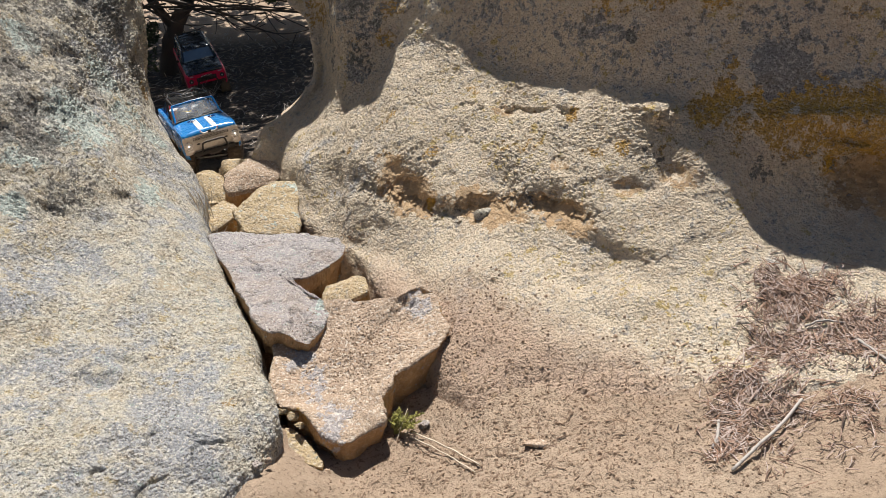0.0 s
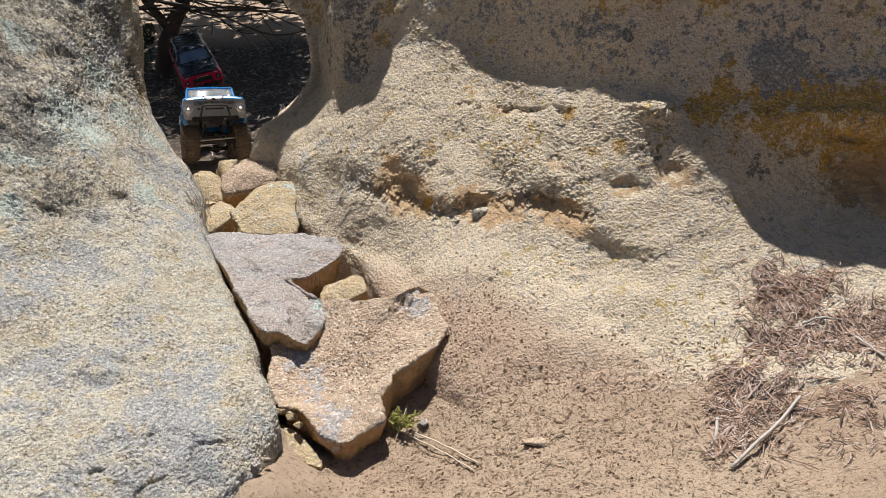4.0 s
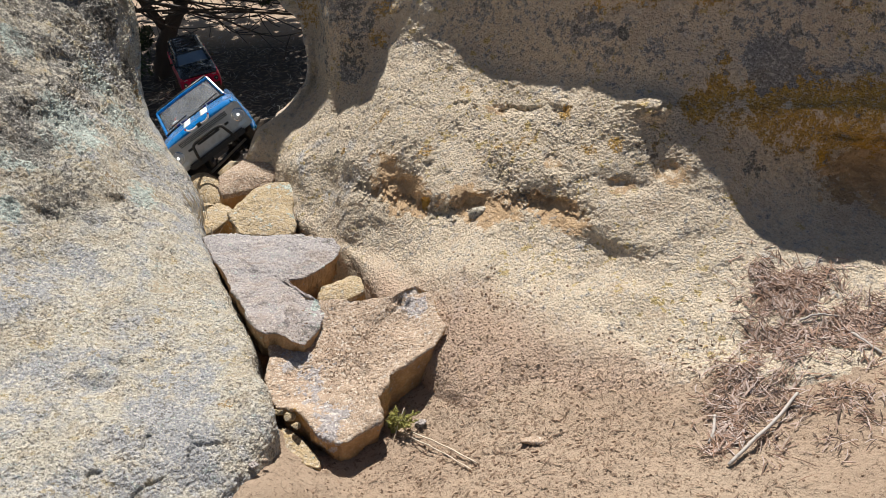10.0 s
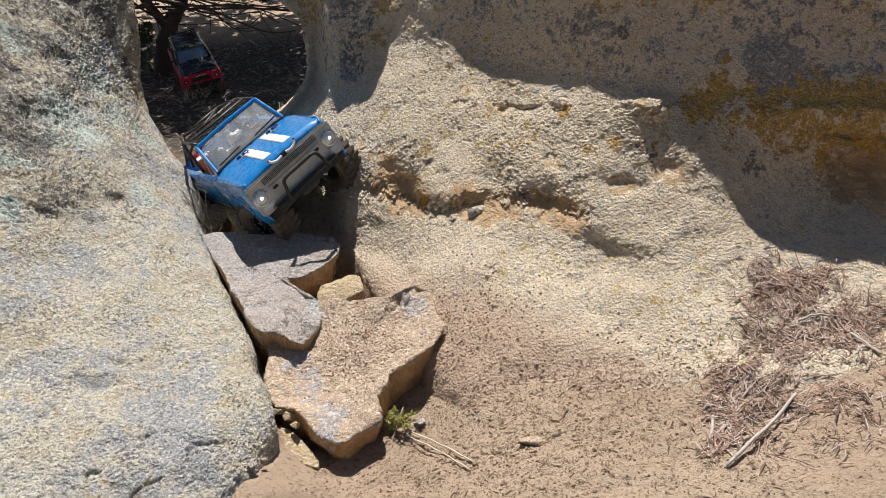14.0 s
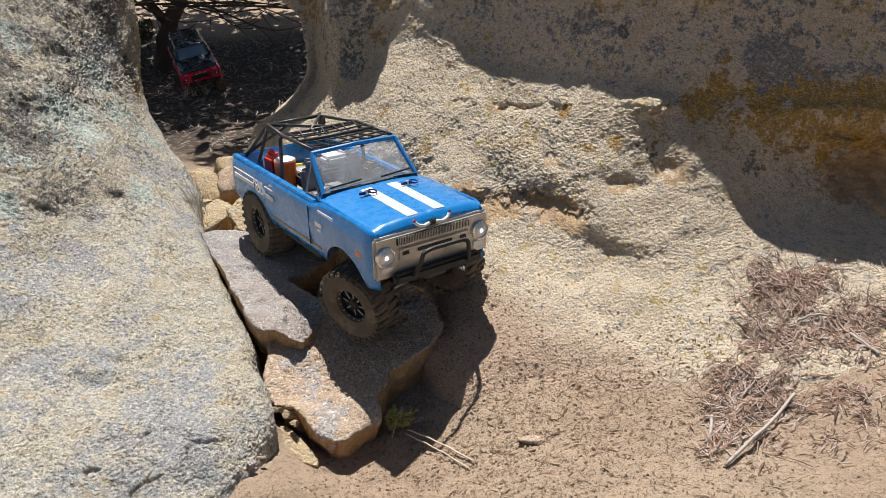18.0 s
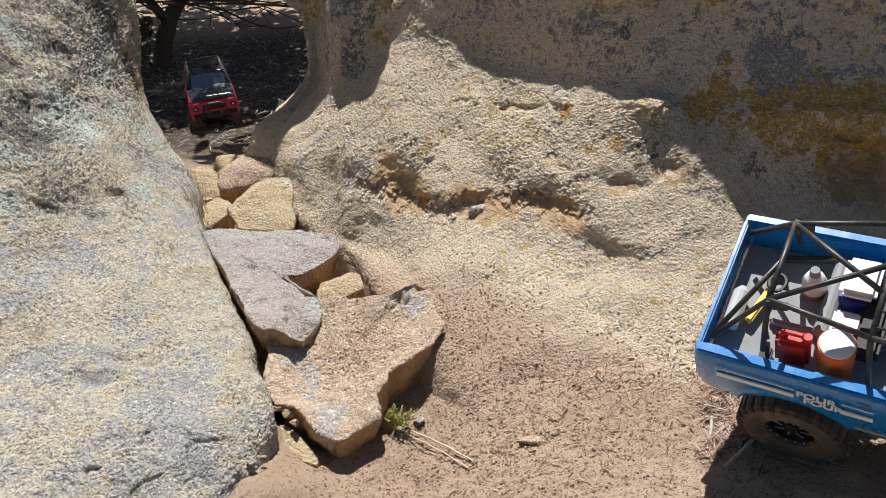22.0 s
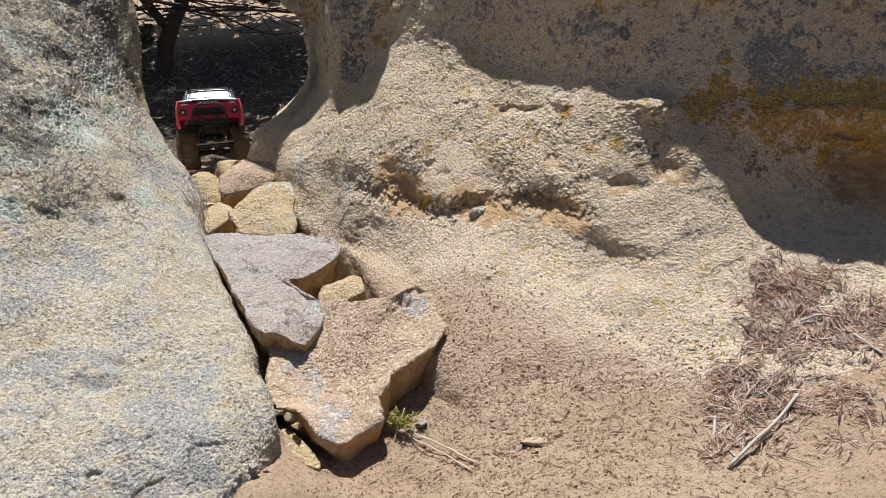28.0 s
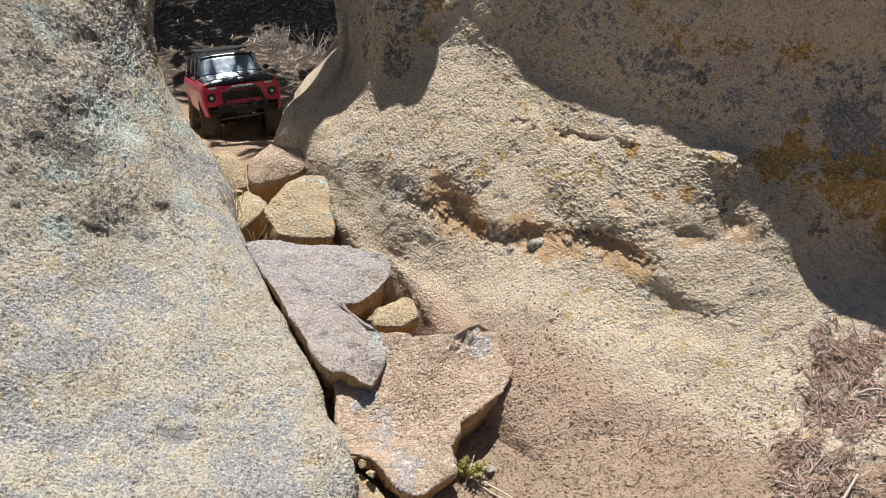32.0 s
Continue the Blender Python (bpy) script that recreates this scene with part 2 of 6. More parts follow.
def press(q, dents):
    """Hollows: (place, radius, depth); the points sink away from the open side."""
    jag = octaves(q, 26, 4, 77, 0.6) if dents else 0
    for at, r, depth, way in dents:
        d = np.linalg.norm((q - np.array(at)) / np.array(r), axis=1) + 0.45 * jag
        w = np.exp(-np.clip(d, 0, None) ** 2 * 1.4)
        q = q + np.array(way) * (depth * w)[:, None]
    return q


def ground_height(x, y):
    near = np.interp(x, [-0.6, -0.3, -0.15, -0.035, 0.06, 0.2, 0.375, 0.6, 1.0, 2.0],
                     [-0.10, -0.09, -0.065, -0.035, 0.015, 0.055, 0.092, 0.135, 0.2, 0.3])
    near = near + 0.100 * np.exp(-((x + 0.265) / 0.085) ** 2 - ((y - 0.79) / 0.12) ** 2)
    near = near + 0.045 * np.exp(-((x + 0.275) / 0.045) ** 2 - ((y - 0.945) / 0.06) ** 2)
    s = np.clip((y - 1.85) / 1.2, 0, 1)
    s = s * s * (3 - 2 * s)
    back = -0.515 - 0.115 * np.clip(y - 3, 0, 1.8) + 0.05 * np.clip(x + 0.9, -1, 3)
    return near * (1 - s) + back * s


def build_ground():
    xs = np.concatenate([-np.geomspace(60, 1.6, 26), np.linspace(-1.5, -0.35, 90), np.linspace(-0.34, 0.95, 190), np.linspace(1.0, 2.0, 24), np.geomspace(2.2, 60, 24)])
    ys = np.concatenate([-np.geomspace(60, 0.5, 24), np.linspace(-0.3, 0.5, 14), np.linspace(0.52, 1.35, 150), np.linspace(1.38, 4.0, 130), np.geomspace(4.1, 90, 60)])
    gx, gy = np.meshgrid(xs, ys, indexing="ij")
    gz = ground_height(gx, gy)
    p = np.stack([gx, gy, gz], axis=2).reshape(-1, 3)
    d = 0.012 * fbm(p, 5, 4) + 0.0045 * fbm(p, 34, 4, 5)
    far = np.clip((np.hypot(p[:, 0], p[:, 1]) - 5) / 20, 0, 1)
    p[:, 2] += d + far * 0.9 * fbm(p, 0.12, 3, 9)
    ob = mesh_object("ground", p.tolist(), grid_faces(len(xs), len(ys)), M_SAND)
    return tagged(ob, "dry reddish sand with needles, chips and tracks between the rocks", "ground", kind="structure")


def loft(name, sections, along, us, vs, material, coarse, fine, off=0.0, place=None, dents=(), spots=(), lines=(), gentle=None):
    """A rock skin through cross-sections: each section a list of pairs, set at its place along the other axis."""
    full = [[(a, *q) if len(q) == 2 else q for q in s] for a, s in zip(along, sections)]
    rows = np.array([spline(s, vs) for s in full])
    p = spline(rows.reshape(len(along), -1), us).reshape(len(us), len(vs), 3)
    if place:
        p = place(p)
    flat = p.reshape(-1, 3)
    calm = np.ones(len(flat)) if gentle is None else gentle(flat)
    for at, r, ch, amount in spots:
        if ch == 0:
            calm = calm * (1 - 0.8 * np.exp(-(np.linalg.norm((flat - np.array(at)) / (np.array(r) if isinstance(r, tuple) else r), axis=1)) ** 2))
    q = press(rough_grid(p, coarse, fine, 1.0, off=off, calm=calm), dents)
    for group, width, depth, way in lines:
        q = crack(q, group, width, depth, way, off)
    nu, nv = len(us), len(vs)
    ends = [tuple(range(nv)), tuple(range((nu - 1) * nv, nu * nv))[::-1]]
    ob = mesh_object(name, q.tolist(), grid_faces(nu, nv) + ends, material)
    wear_shade_map(ob, q, spots, off)
    return ob


def steps(*spans):
    """Sample places: (from, to, count) spans joined."""
    return np.concatenate([np.linspace(a, b, n, endpoint=(k == len(spans) - 1)) for k, (a, b, n) in enumerate(spans)])


BARE, OCHRE, CRUST, DARK = 0, 1, 2, 3


def build_left_boulder():
    secs = [
        [(-0.34, -0.25), (-0.36, -0.16), (-0.40, -0.10), (-0.48, -0.04), (-0.62, 0.03), (-0.80, 0.09), (-1.1, 0.15), (-1.6, 0.15), (-2.0, -0.25)],
        [(-0.26, -0.25), (-0.275, -0.06), (-0.30, 0.00), (-0.36, 0.030), (-0.48, 0.075), (-0.65, 0.125), (-0.9, 0.21), (-1.4, 0.3), (-2.0, -0.2)],
        [(-0.24, -0.25), (-0.245, -0.06), (-0.256, 0.025), (-0.30, 0.045), (-0.43, 0.055), (-0.60, 0.105), (-0.85, 0.21), (-1.4, 0.35), (-2.1, -0.2)],
        [(-0.285, -0.25), (-0.29, -0.06), (-0.302, 0.025), (-0.34, 0.050), (-0.45, 0.070), (-0.65, 0.135), (-0.9, 0.27), (-1.4, 0.45), (-2.2, -0.2)],
        [(-0.36, -0.25), (-0.365, -0.05), (-0.378, 0.040), (-0.42, 0.065), (-0.52, 0.092), (-0.63, 0.125), (-0.78, 0.21), (-1.3, 0.5), (-2.2, -0.2)],
        [(-0.47, -0.30), (-0.475, -0.05), (-0.492, 0.038), (-0.53, 0.078), (-0.60, 0.130), (-0.70, 0.24), (-0.82, 0.335), (-1.3, 0.62), (-2.2, -0.2)],
        [(-0.55, -0.40), (-0.555, -0.05), (-0.575, 0.050), (-0.61, 0.100), (-0.66, 0.160), (-0.74, 0.27), (-0.85, 0.41), (-1.3, 0.75), (-2.2, -0.3)],
        [(-0.65, -0.50), (-0.66, -0.05), (-0.68, 0.080), (-0.71, 0.140), (-0.74, 0.200), (-0.77, 0.29), (-0.84, 0.42), (-1.2, 0.85), (-2.2, -0.4)],
        [(-0.74, -0.60), (-0.75, -0.05), (-0.765, 0.120), (-0.77, 0.200), (-0.775, 0.280), (-0.785, 0.36), (-0.82, 0.46), (-1.1, 0.95), (-2.2, -0.5)],
        [(-0.84, -0.65), (-0.84, -0.05), (-0.83, 0.120), (-0.82, 0.200), (-0.815, 0.300), (-0.82, 0.40), (-0.85, 0.52), (-1.1, 1.0), (-2.2, -0.5)],
        [(-1.05, -0.7), (-1.05, -0.1), (-1.04, 0.120), (-1.03, 0.250), (-1.03, 0.400), (-1.05, 0.55), (-1.1, 0.75), (-1.3, 0.95), (-2.2, -0.5)],
        [(-1.5, -0.7), (-1.5, -0.6), (-1.5, -0.5), (-1.5, -0.4), (-1.5, -0.3), (-1.55, -0.2), (-1.6, -0.2), (-1.7, -0.3), (-2.0, -0.6)],
    ]
    secs.insert(0, [(x, -0.28) for x, z in secs[0]])
    along = [0.30, 0.52, 0.75, 0.90, 1.05, 1.22, 1.45, 1.68, 1.85, 2.0, 2.15, 2.45, 2.8]
    dents = [((-0.77, 1.47, 0.29), (0.05, 0.04, 0.03), 0.016, (-0.5, 0.5, -0.6)), ((-0.78, 1.64, 0.35), (0.06, 0.05, 0.03), 0.016, (-0.5, 0.5, -0.6)),
             ((-0.62, 1.38, 0.15), (0.03, 0.03, 0.03), 0.014, (-0.3, 0.4, -0.7)), ((-0.70, 1.28, 0.17), (0.05, 0.03, 0.03), 0.014, (-0.3, 0.4, -0.7)),
             ((-0.827, 1.519, 0.359), (0.05, 0.04, 0.04), 0.014, (-0.3, 0.4, -0.7)), ((-0.746, 1.383, 0.265), 0.035, 0.012, (-0.3, 0.4, -0.7)),
             ((-0.511, 0.934, 0.081), (0.035, 0.02, 0.03), 0.014, (0, 0, -1)), ((-0.496, 0.983, 0.078), (0.03, 0.012, 0.02), 0.010, (0, 0, -1))]
    spots = [((-0.732, 1.499, 0.268), 0.065, CRUST, 1.07), ((-0.733, 1.422, 0.266), 0.031, CRUST, 0.96), ((-0.702, 1.675, 0.221), 0.050, CRUST, 0.78), ((-0.662, 1.684, 0.159), 0.040, CRUST, 0.90),
             ((-0.597, 1.454, 0.132), 0.037, CRUST, 0.78), ((-0.756, 1.701, 0.288), 0.056, CRUST, 0.86), ((-0.757, 1.248, 0.207), 0.025, CRUST, 1.03), ((-0.758, 1.342, 0.255), 0.037, CRUST, 0.86),
             # Dark spots: shade of the pits put into the colour, plus the ledge's stain
             ((-0.827, 1.519, 0.359), 0.054, DARK, 0.80), ((-0.746, 1.383, 0.265), 0.042, DARK, 0.80), ((-0.80, 1.42, 0.31), 0.096, DARK, 0.59), ((-0.79, 1.62, 0.33), 0.108, DARK, 0.53), ((-0.84, 1.75, 0.42), 0.096, DARK, 0.56),
             ((-0.805, 1.915, 0.399), 0.060, DARK, 0.80), ((-0.781, 1.895, 0.340), 0.036, DARK, 0.70), ((-0.759, 1.912, 0.247), 0.036, DARK, 0.77), ((-0.749, 1.908, 0.185), 0.04, OCHRE, 0.45), ((-0.70, 1.33, 0.19), 0.072, DARK, 0.51),
             ((-0.682, 1.501, 0.228), 0.045, BARE, 0.42), ((-0.652, 1.478, 0.189), 0.035, BARE, 0.42), ((-0.63, 1.404, 0.169), 0.05, OCHRE, 0.30), ((-0.482, 1.186, 0.086), (0.035, 0.02, 0.04), BARE, 0.5), ((-0.31, 0.917, 0.055), 0.016, OCHRE, 0.5), ((-0.857, 1.607, 0.397), (0.05, 0.03, 0.04), CRUST, 1.03),
             ((-0.60, 1.36, 0.14), 0.048, DARK, 0.47), ((-0.66, 1.60, 0.16), 0.036, DARK, 0.56)]
    k = lambda *pts: list(pts)
    lines = [([k((-0.432, 0.804, 0.066), (-0.420, 0.819, 0.062)), k((-0.409, 0.820, 0.059), (-0.409, 0.844, 0.062), (-0.399, 0.853, 0.059)), k((-0.377, 0.847, 0.054), (-0.374, 0.858, 0.057), (-0.349, 0.854, 0.051)),
               k((-0.348, 0.814, 0.045), (-0.347, 0.832, 0.050), (-0.337, 0.846, 0.046), (-0.313, 0.850, 0.043)), k((-0.402, 0.753, 0.043), (-0.390, 0.770, 0.045), (-0.374, 0.786, 0.043)),
               k((-0.287, 0.790, 0.009), (-0.280, 0.805, 0.010)), k((-0.459, 0.760, 0.073), (-0.446, 0.768, 0.071))], 0.0022, 0.008, (0, 0.25, -0.95))]
    ob = loft("boulder", secs, along, steps((0, 1, 12), (1, 10, 680), (10, 12, 24)), steps((0, 1, 10), (1, 7, 460), (7, 8, 10)), M_LEFT, 0.010, 0.0040, 0.0,
              lambda p: p[:, :, [1, 0, 2]], dents, spots, lines, lambda q: 0.8 + 1.3 * np.clip((q[:, 2] - 0.14) / 0.10, 0, 1))
    return tagged(ob, "huge grey lichen-spotted sandstone boulder in full sun", "boulder")


def build_right_rock():
    # Unseen wall tops, shaped so that their shadows end in the right place
    tail = lambda y, z: [(y + 0.03, z), (y + 0.35, z + 0.12), (y + 0.9, z - 0.2), (y + 1.1, -0.8)]
    secs = [
        [(-0.42, 2.5, -0.9), (-0.42, 2.5, -0.6), (-0.42, 2.5, -0.4), (-0.42, 2.5, -0.30), (-0.42, 2.5, -0.22), (-0.41, 2.5, -0.12), (-0.38, 2.5, -0.02), (-0.34, 2.5, 0.08), (-0.30, 2.5, 0.16), (-0.27, 2.52, 0.34), (-0.26, 2.55, 0.60), (-0.28, 2.6, 0.95), (-0.25, 2.9, 0.8), (-0.25, 2.95, -0.8)],
        [(-0.47, 1.92, -0.6), (-0.47, 1.90, -0.30), (-0.472, 1.88, -0.10), (-0.474, 1.865, 0.0), (-0.474, 1.855, 0.04), (-0.468, 1.855, 0.075), (-0.445, 1.875, 0.115), (-0.385, 1.93, 0.150), (-0.335, 2.01, 0.215), (-0.36, 2.08, 0.32), (-0.445, 2.13, 0.45), (-0.56, 2.345, 1.00), (-0.40, 2.7, 0.9), (-0.38, 2.9, -0.8)],
        [(-0.41, 1.82, -0.5), (-0.41, 1.81, -0.20), (-0.41, 1.80, -0.10), (-0.408, 1.79, -0.02), (-0.405, 1.785, 0.03), (-0.395, 1.79, 0.075), (-0.38, 1.825, 0.115), (-0.35, 1.88, 0.150), (-0.31, 1.96, 0.21), (-0.32, 2.03, 0.34), (-0.37, 2.09, 0.48), (-0.42, 2.29, 1.00), (-0.34, 2.7, 0.9), (-0.34, 2.9, -0.8)],
        [(-0.35, 1.58, -0.3), (-0.348, 1.62, -0.07), (-0.345, 1.605, 0.0), (-0.342, 1.628, 0.035), (-0.338, 1.652, 0.07), (-0.333, 1.685, 0.105), (-0.322, 1.755, 0.14), (-0.308, 1.83, 0.165), (-0.29, 1.91, 0.215), (-0.275, 1.955, 0.40), (-0.28, 2.03, 0.50), (-0.29, 2.225, 1.00), (-0.3, 2.7, 0.9), (-0.3, 2.9, -0.8)],
        [(1.40, -0.2), (1.465, -0.03), (1.507, 0.012), (1.545, 0.047), (1.585, 0.088), (1.635, 0.135), (1.70, 0.178), (1.765, 0.212), (1.80, 0.255), (1.855, 0.42), (1.93, 0.565), (2.175, 1.00), (2.8, 0.9), (3.0, -0.8)],
        [(1.36, -0.2), (1.41, -0.01), (1.45, 0.03), (1.485, 0.085), (1.525, 0.125), (1.57, 0.165), (1.66, 0.215), (1.762, 0.268), (1.792, 0.31), (1.848, 0.45), (1.93, 0.60), (2.15, 1.00), (2.8, 0.9), (3.0, -0.8)],
        [(1.05, -0.25), (1.20, 0.0), (1.35, 0.05), (1.42, 0.10), (1.47, 0.15), (1.52, 0.21), (1.64, 0.28), (1.755, 0.352), (1.785, 0.39), (1.848, 0.505), *tail(1.929, 0.668)],
        [(0.82, -0.2), (0.97, 0.004), (1.158, 0.067), (1.335, 0.13), (1.385, 0.17), (1.50, 0.245), (1.57, 0.29), (1.64, 0.325), (1.70, 0.375), (1.767, 0.50), *tail(1.84, 0.75)],
        [(0.75, -0.15), (0.94, 0.035), (1.19, 0.118), (1.27, 0.15), (1.315, 0.185), (1.36, 0.235), (1.45, 0.28), (1.52, 0.32), (1.58, 0.37), (1.632, 0.50), *tail(1.73, 0.78)],
        [(0.72, -0.1), (0.90, 0.07), (1.03, 0.107), (1.16, 0.15), (1.19, 0.185), (1.25, 0.235), (1.32, 0.295), (1.36, 0.335), (1.43, 0.38), (1.487, 0.50), *tail(1.57, 0.80)],
        [(0.68, -0.1), (0.88, 0.09), (1.00, 0.125), (1.10, 0.16), (1.16, 0.19), (1.21, 0.235), (1.27, 0.30), (1.32, 0.355), (1.36, 0.39), (1.428, 0.52), *tail(1.49, 0.82)],
        [(0.66, -0.1), (0.88, 0.12), (1.00, 0.142), (1.08, 0.165), (1.14, 0.19), (1.21, 0.215), (1.25, 0.28), (1.26, 0.375), (1.30, 0.41), (1.38, 0.53), *tail(1.45, 0.84)],
        [(0.55, -0.1), (0.82, 0.16), (0.95, 0.185), (1.03, 0.200), (1.10, 0.22), (1.17, 0.25), (1.21, 0.30), (1.22, 0.39), (1.26, 0.42), (1.34, 0.54), *tail(1.4, 0.87)],
        [(0.40, -0.1), (0.70, 0.22), (0.85, 0.25), (0.93, 0.260), (1.00, 0.28), (1.08, 0.31), (1.13, 0.35), (1.16, 0.42), (1.20, 0.46), (1.28, 0.58), *tail(1.3, 0.85)],
        [(0.00, -0.2), (0.30, 0.26), (0.50, 0.33), (0.63, 0.36), (0.75, 0.40), (0.85, 0.42), (0.95, 0.44), (1.0, 0.48), (1.05, 0.52), (1.1, 0.65), *tail(1.2, 0.9)],
    ]
    secs.append([(y + 0.1, -0.4) for y, z in secs[-1]])
    along = [-0.60, -0.50, -0.40, -0.33, -0.25, -0.19, -0.09, 0.03, 0.16, 0.30, 0.44, 0.60, 0.90, 1.4, 2.2, 2.6]
    into = (0, 1, 0.05)
    dents = [((-0.072, 1.445, 0.143), (0.055, 0.04, 0.032), 0.026, into), ((-0.107, 1.498, 0.169), (0.03, 0.03, 0.02), 0.014, into), ((0.079, 1.345, 0.160), (0.075, 0.04, 0.024), 0.026, into),
             ((0.215, 1.283, 0.185), (0.042, 0.04, 0.024), 0.026, into), ((0.204, 1.355, 0.249), (0.016, 0.03, 0.014), 0.014, into), ((0.39, 1.254, 0.275), (0.028, 0.03, 0.018), 0.014, into),
             ((0.304, 1.260, 0.246), (0.035, 0.03, 0.014), 0.014, into), ((0.72, 1.24, 0.27), (0.09, 0.10, 0.045), 0.06, (0, 1, 0)), ((-0.02, 1.44, 0.20), (0.03, 0.03, 0.02), 0.012, into),
             ((0.37, 1.385, 0.352), (0.040, 0.05, 0.022), 0.040, (0, -1, 0.3))]
    spots = [((-0.072, 1.46, 0.143), (0.075, 0.08, 0.040), BARE, 0.95), ((-0.107, 1.51, 0.169), (0.04, 0.06, 0.025), BARE, 0.9), ((0.079, 1.37, 0.158), (0.095, 0.08, 0.028), BARE, 0.95), ((0.215, 1.30, 0.183), (0.055, 0.08, 0.028), BARE, 0.95),
             ((0.204, 1.36, 0.249), (0.022, 0.05, 0.018), BARE, 0.45), ((0.39, 1.27, 0.272), (0.04, 0.06, 0.022), BARE, 0.5), ((0.304, 1.27, 0.246), (0.03, 0.05, 0.014), BARE, 0.6), ((0.73, 1.29, 0.263), (0.09, 0.12, 0.06), BARE, 0.9),
             ((0.127, 1.52, 0.290), (0.10, 0.035, 0.012), BARE, 0.5), ((0.229, 1.431, 0.318), 0.016, OCHRE, 0.7),
             ((0.441, 1.334, 0.361), 0.034, OCHRE, 1.0), ((0.474, 1.346, 0.387), 0.034, OCHRE, 0.8), ((0.535, 1.313, 0.389), 0.04, OCHRE, 0.9), ((0.593, 1.297, 0.399), 0.045, OCHRE, 1.0), ((0.68, 1.28, 0.39), (0.10, 0.08, 0.035), OCHRE, 0.9),
             ((0.571, 1.268, 0.355), (0.15, 0.09, 0.04), OCHRE, 0.58), ((0.68, 1.25, 0.34), (0.13, 0.09, 0.05), OCHRE, 0.65), ((0.517, 1.282, 0.325), (0.08, 0.06, 0.03), OCHRE, 0.38), ((0.483, 1.370, 0.434), 0.014, OCHRE, 0.7), ((0.475, 1.39, 0.455), 0.016, OCHRE, 0.5),
             ((0.293, 1.506, 0.50), (0.05, 0.06, 0.03), OCHRE, 0.55), ((0.36, 1.47, 0.515), (0.05, 0.06, 0.025), OCHRE, 0.5), ((0.46, 1.43, 0.53), (0.06, 0.06, 0.03), OCHRE, 0.55), ((0.20, 1.56, 0.53), (0.06, 0.06, 0.03), OCHRE, 0.45), ((0.66, 1.36, 0.52), (0.06, 0.06, 0.03), OCHRE, 0.4),
             ((0.42, 1.42, 0.47), 0.05, OCHRE, 0.28), ((0.553, 1.339, 0.439), (0.042, 0.05, 0.038), CRUST, 1.6), ((0.311, 1.457, 0.423), 0.010, CRUST, 0.8), ((0.328, 1.457, 0.454), 0.014, DARK, 0.7), ((0.518, 1.261, 0.288), 0.03, DARK, 0.5),
             # Wide grey-brown crust spots, which also put the wall's shade into the colour
             ((0.12, 1.70, 0.47), (0.24, 0.15, 0.10), CRUST, 0.40), ((0.33, 1.50, 0.43), (0.18, 0.12, 0.075), CRUST, 0.42), ((0.62, 1.38, 0.47), (0.20, 0.12, 0.07), CRUST, 0.42), ((0.10, 1.72, 0.50), (0.14, 0.1, 0.08), DARK, 0.24), ((0.33, 1.50, 0.43), (0.14, 0.1, 0.05), DARK, 0.24), ((0.62, 1.38, 0.49), (0.14, 0.1, 0.04), DARK, 0.26), ((-0.22, 1.90, 0.42), (0.14, 0.14, 0.12), CRUST, 0.6),
             ((-0.146, 1.795, 0.355), 0.03, OCHRE, 0.6), ((-0.209, 1.809, 0.332), 0.035, OCHRE, 0.45), ((-0.203, 1.787, 0.274), 0.030, CRUST, 0.7), ((-0.20, 1.83, 0.40), 0.05, DARK, 0.4), ((-0.27, 1.88, 0.30), 0.06, DARK, 0.38), ((-0.30, 1.94, 0.42), 0.08, OCHRE, 0.35),
             ((-0.027, 1.417, 0.137), 0.014, OCHRE, 0.8), ((-0.215, 1.601, 0.168), 0.016, OCHRE, 0.6), ((-0.033, 1.491, 0.209), 0.016, OCHRE, 0.45), ((0.102, 1.440, 0.248), 0.02, OCHRE, 0.35), ((0.300, 1.319, 0.299), 0.02, OCHRE, 0.5), ((0.202, 1.320, 0.228), 0.012, OCHRE, 0.5),
             ((0.36, 1.28, 0.30), (0.05, 0.05, 0.03), OCHRE, 0.33), ((-0.115, 1.53, 0.19), 0.03, OCHRE, 0.33), ((0.34, 1.28, 0.29), 0.035, DARK, 0.4), ((0.02, 1.38, 0.135), 0.02, DARK, 0.4), ((0.14, 1.33, 0.18), 0.02, DARK, 0.4)]
    spots += [((-0.27, 1.90, 0.42), 0.055, OCHRE, 0.6), ((-0.33, 2.02, 0.36), 0.05, OCHRE, 0.6), ((-0.14, 1.81, 0.42), 0.05, OCHRE, 0.55), ((-0.40, 2.08, 0.44), 0.06, OCHRE, 0.55), ((-0.19, 1.80, 0.31), (0.03, 0.05, 0.06), DARK, 0.5),
              ((-0.05, 1.77, 0.48), 0.05, OCHRE, 0.45), ((0.09, 1.70, 0.52), 0.04, OCHRE, 0.5), ((0.26, 1.53, 0.47), 0.03, OCHRE, 0.45), ((0.05, 1.60, 0.29), 0.025, OCHRE, 0.4), ((-0.12, 1.62, 0.22), 0.03, OCHRE, 0.42), ((0.16, 1.42, 0.26), 0.03, OCHRE, 0.40), ((0.26, 1.35, 0.28), 0.03, OCHRE, 0.42)]
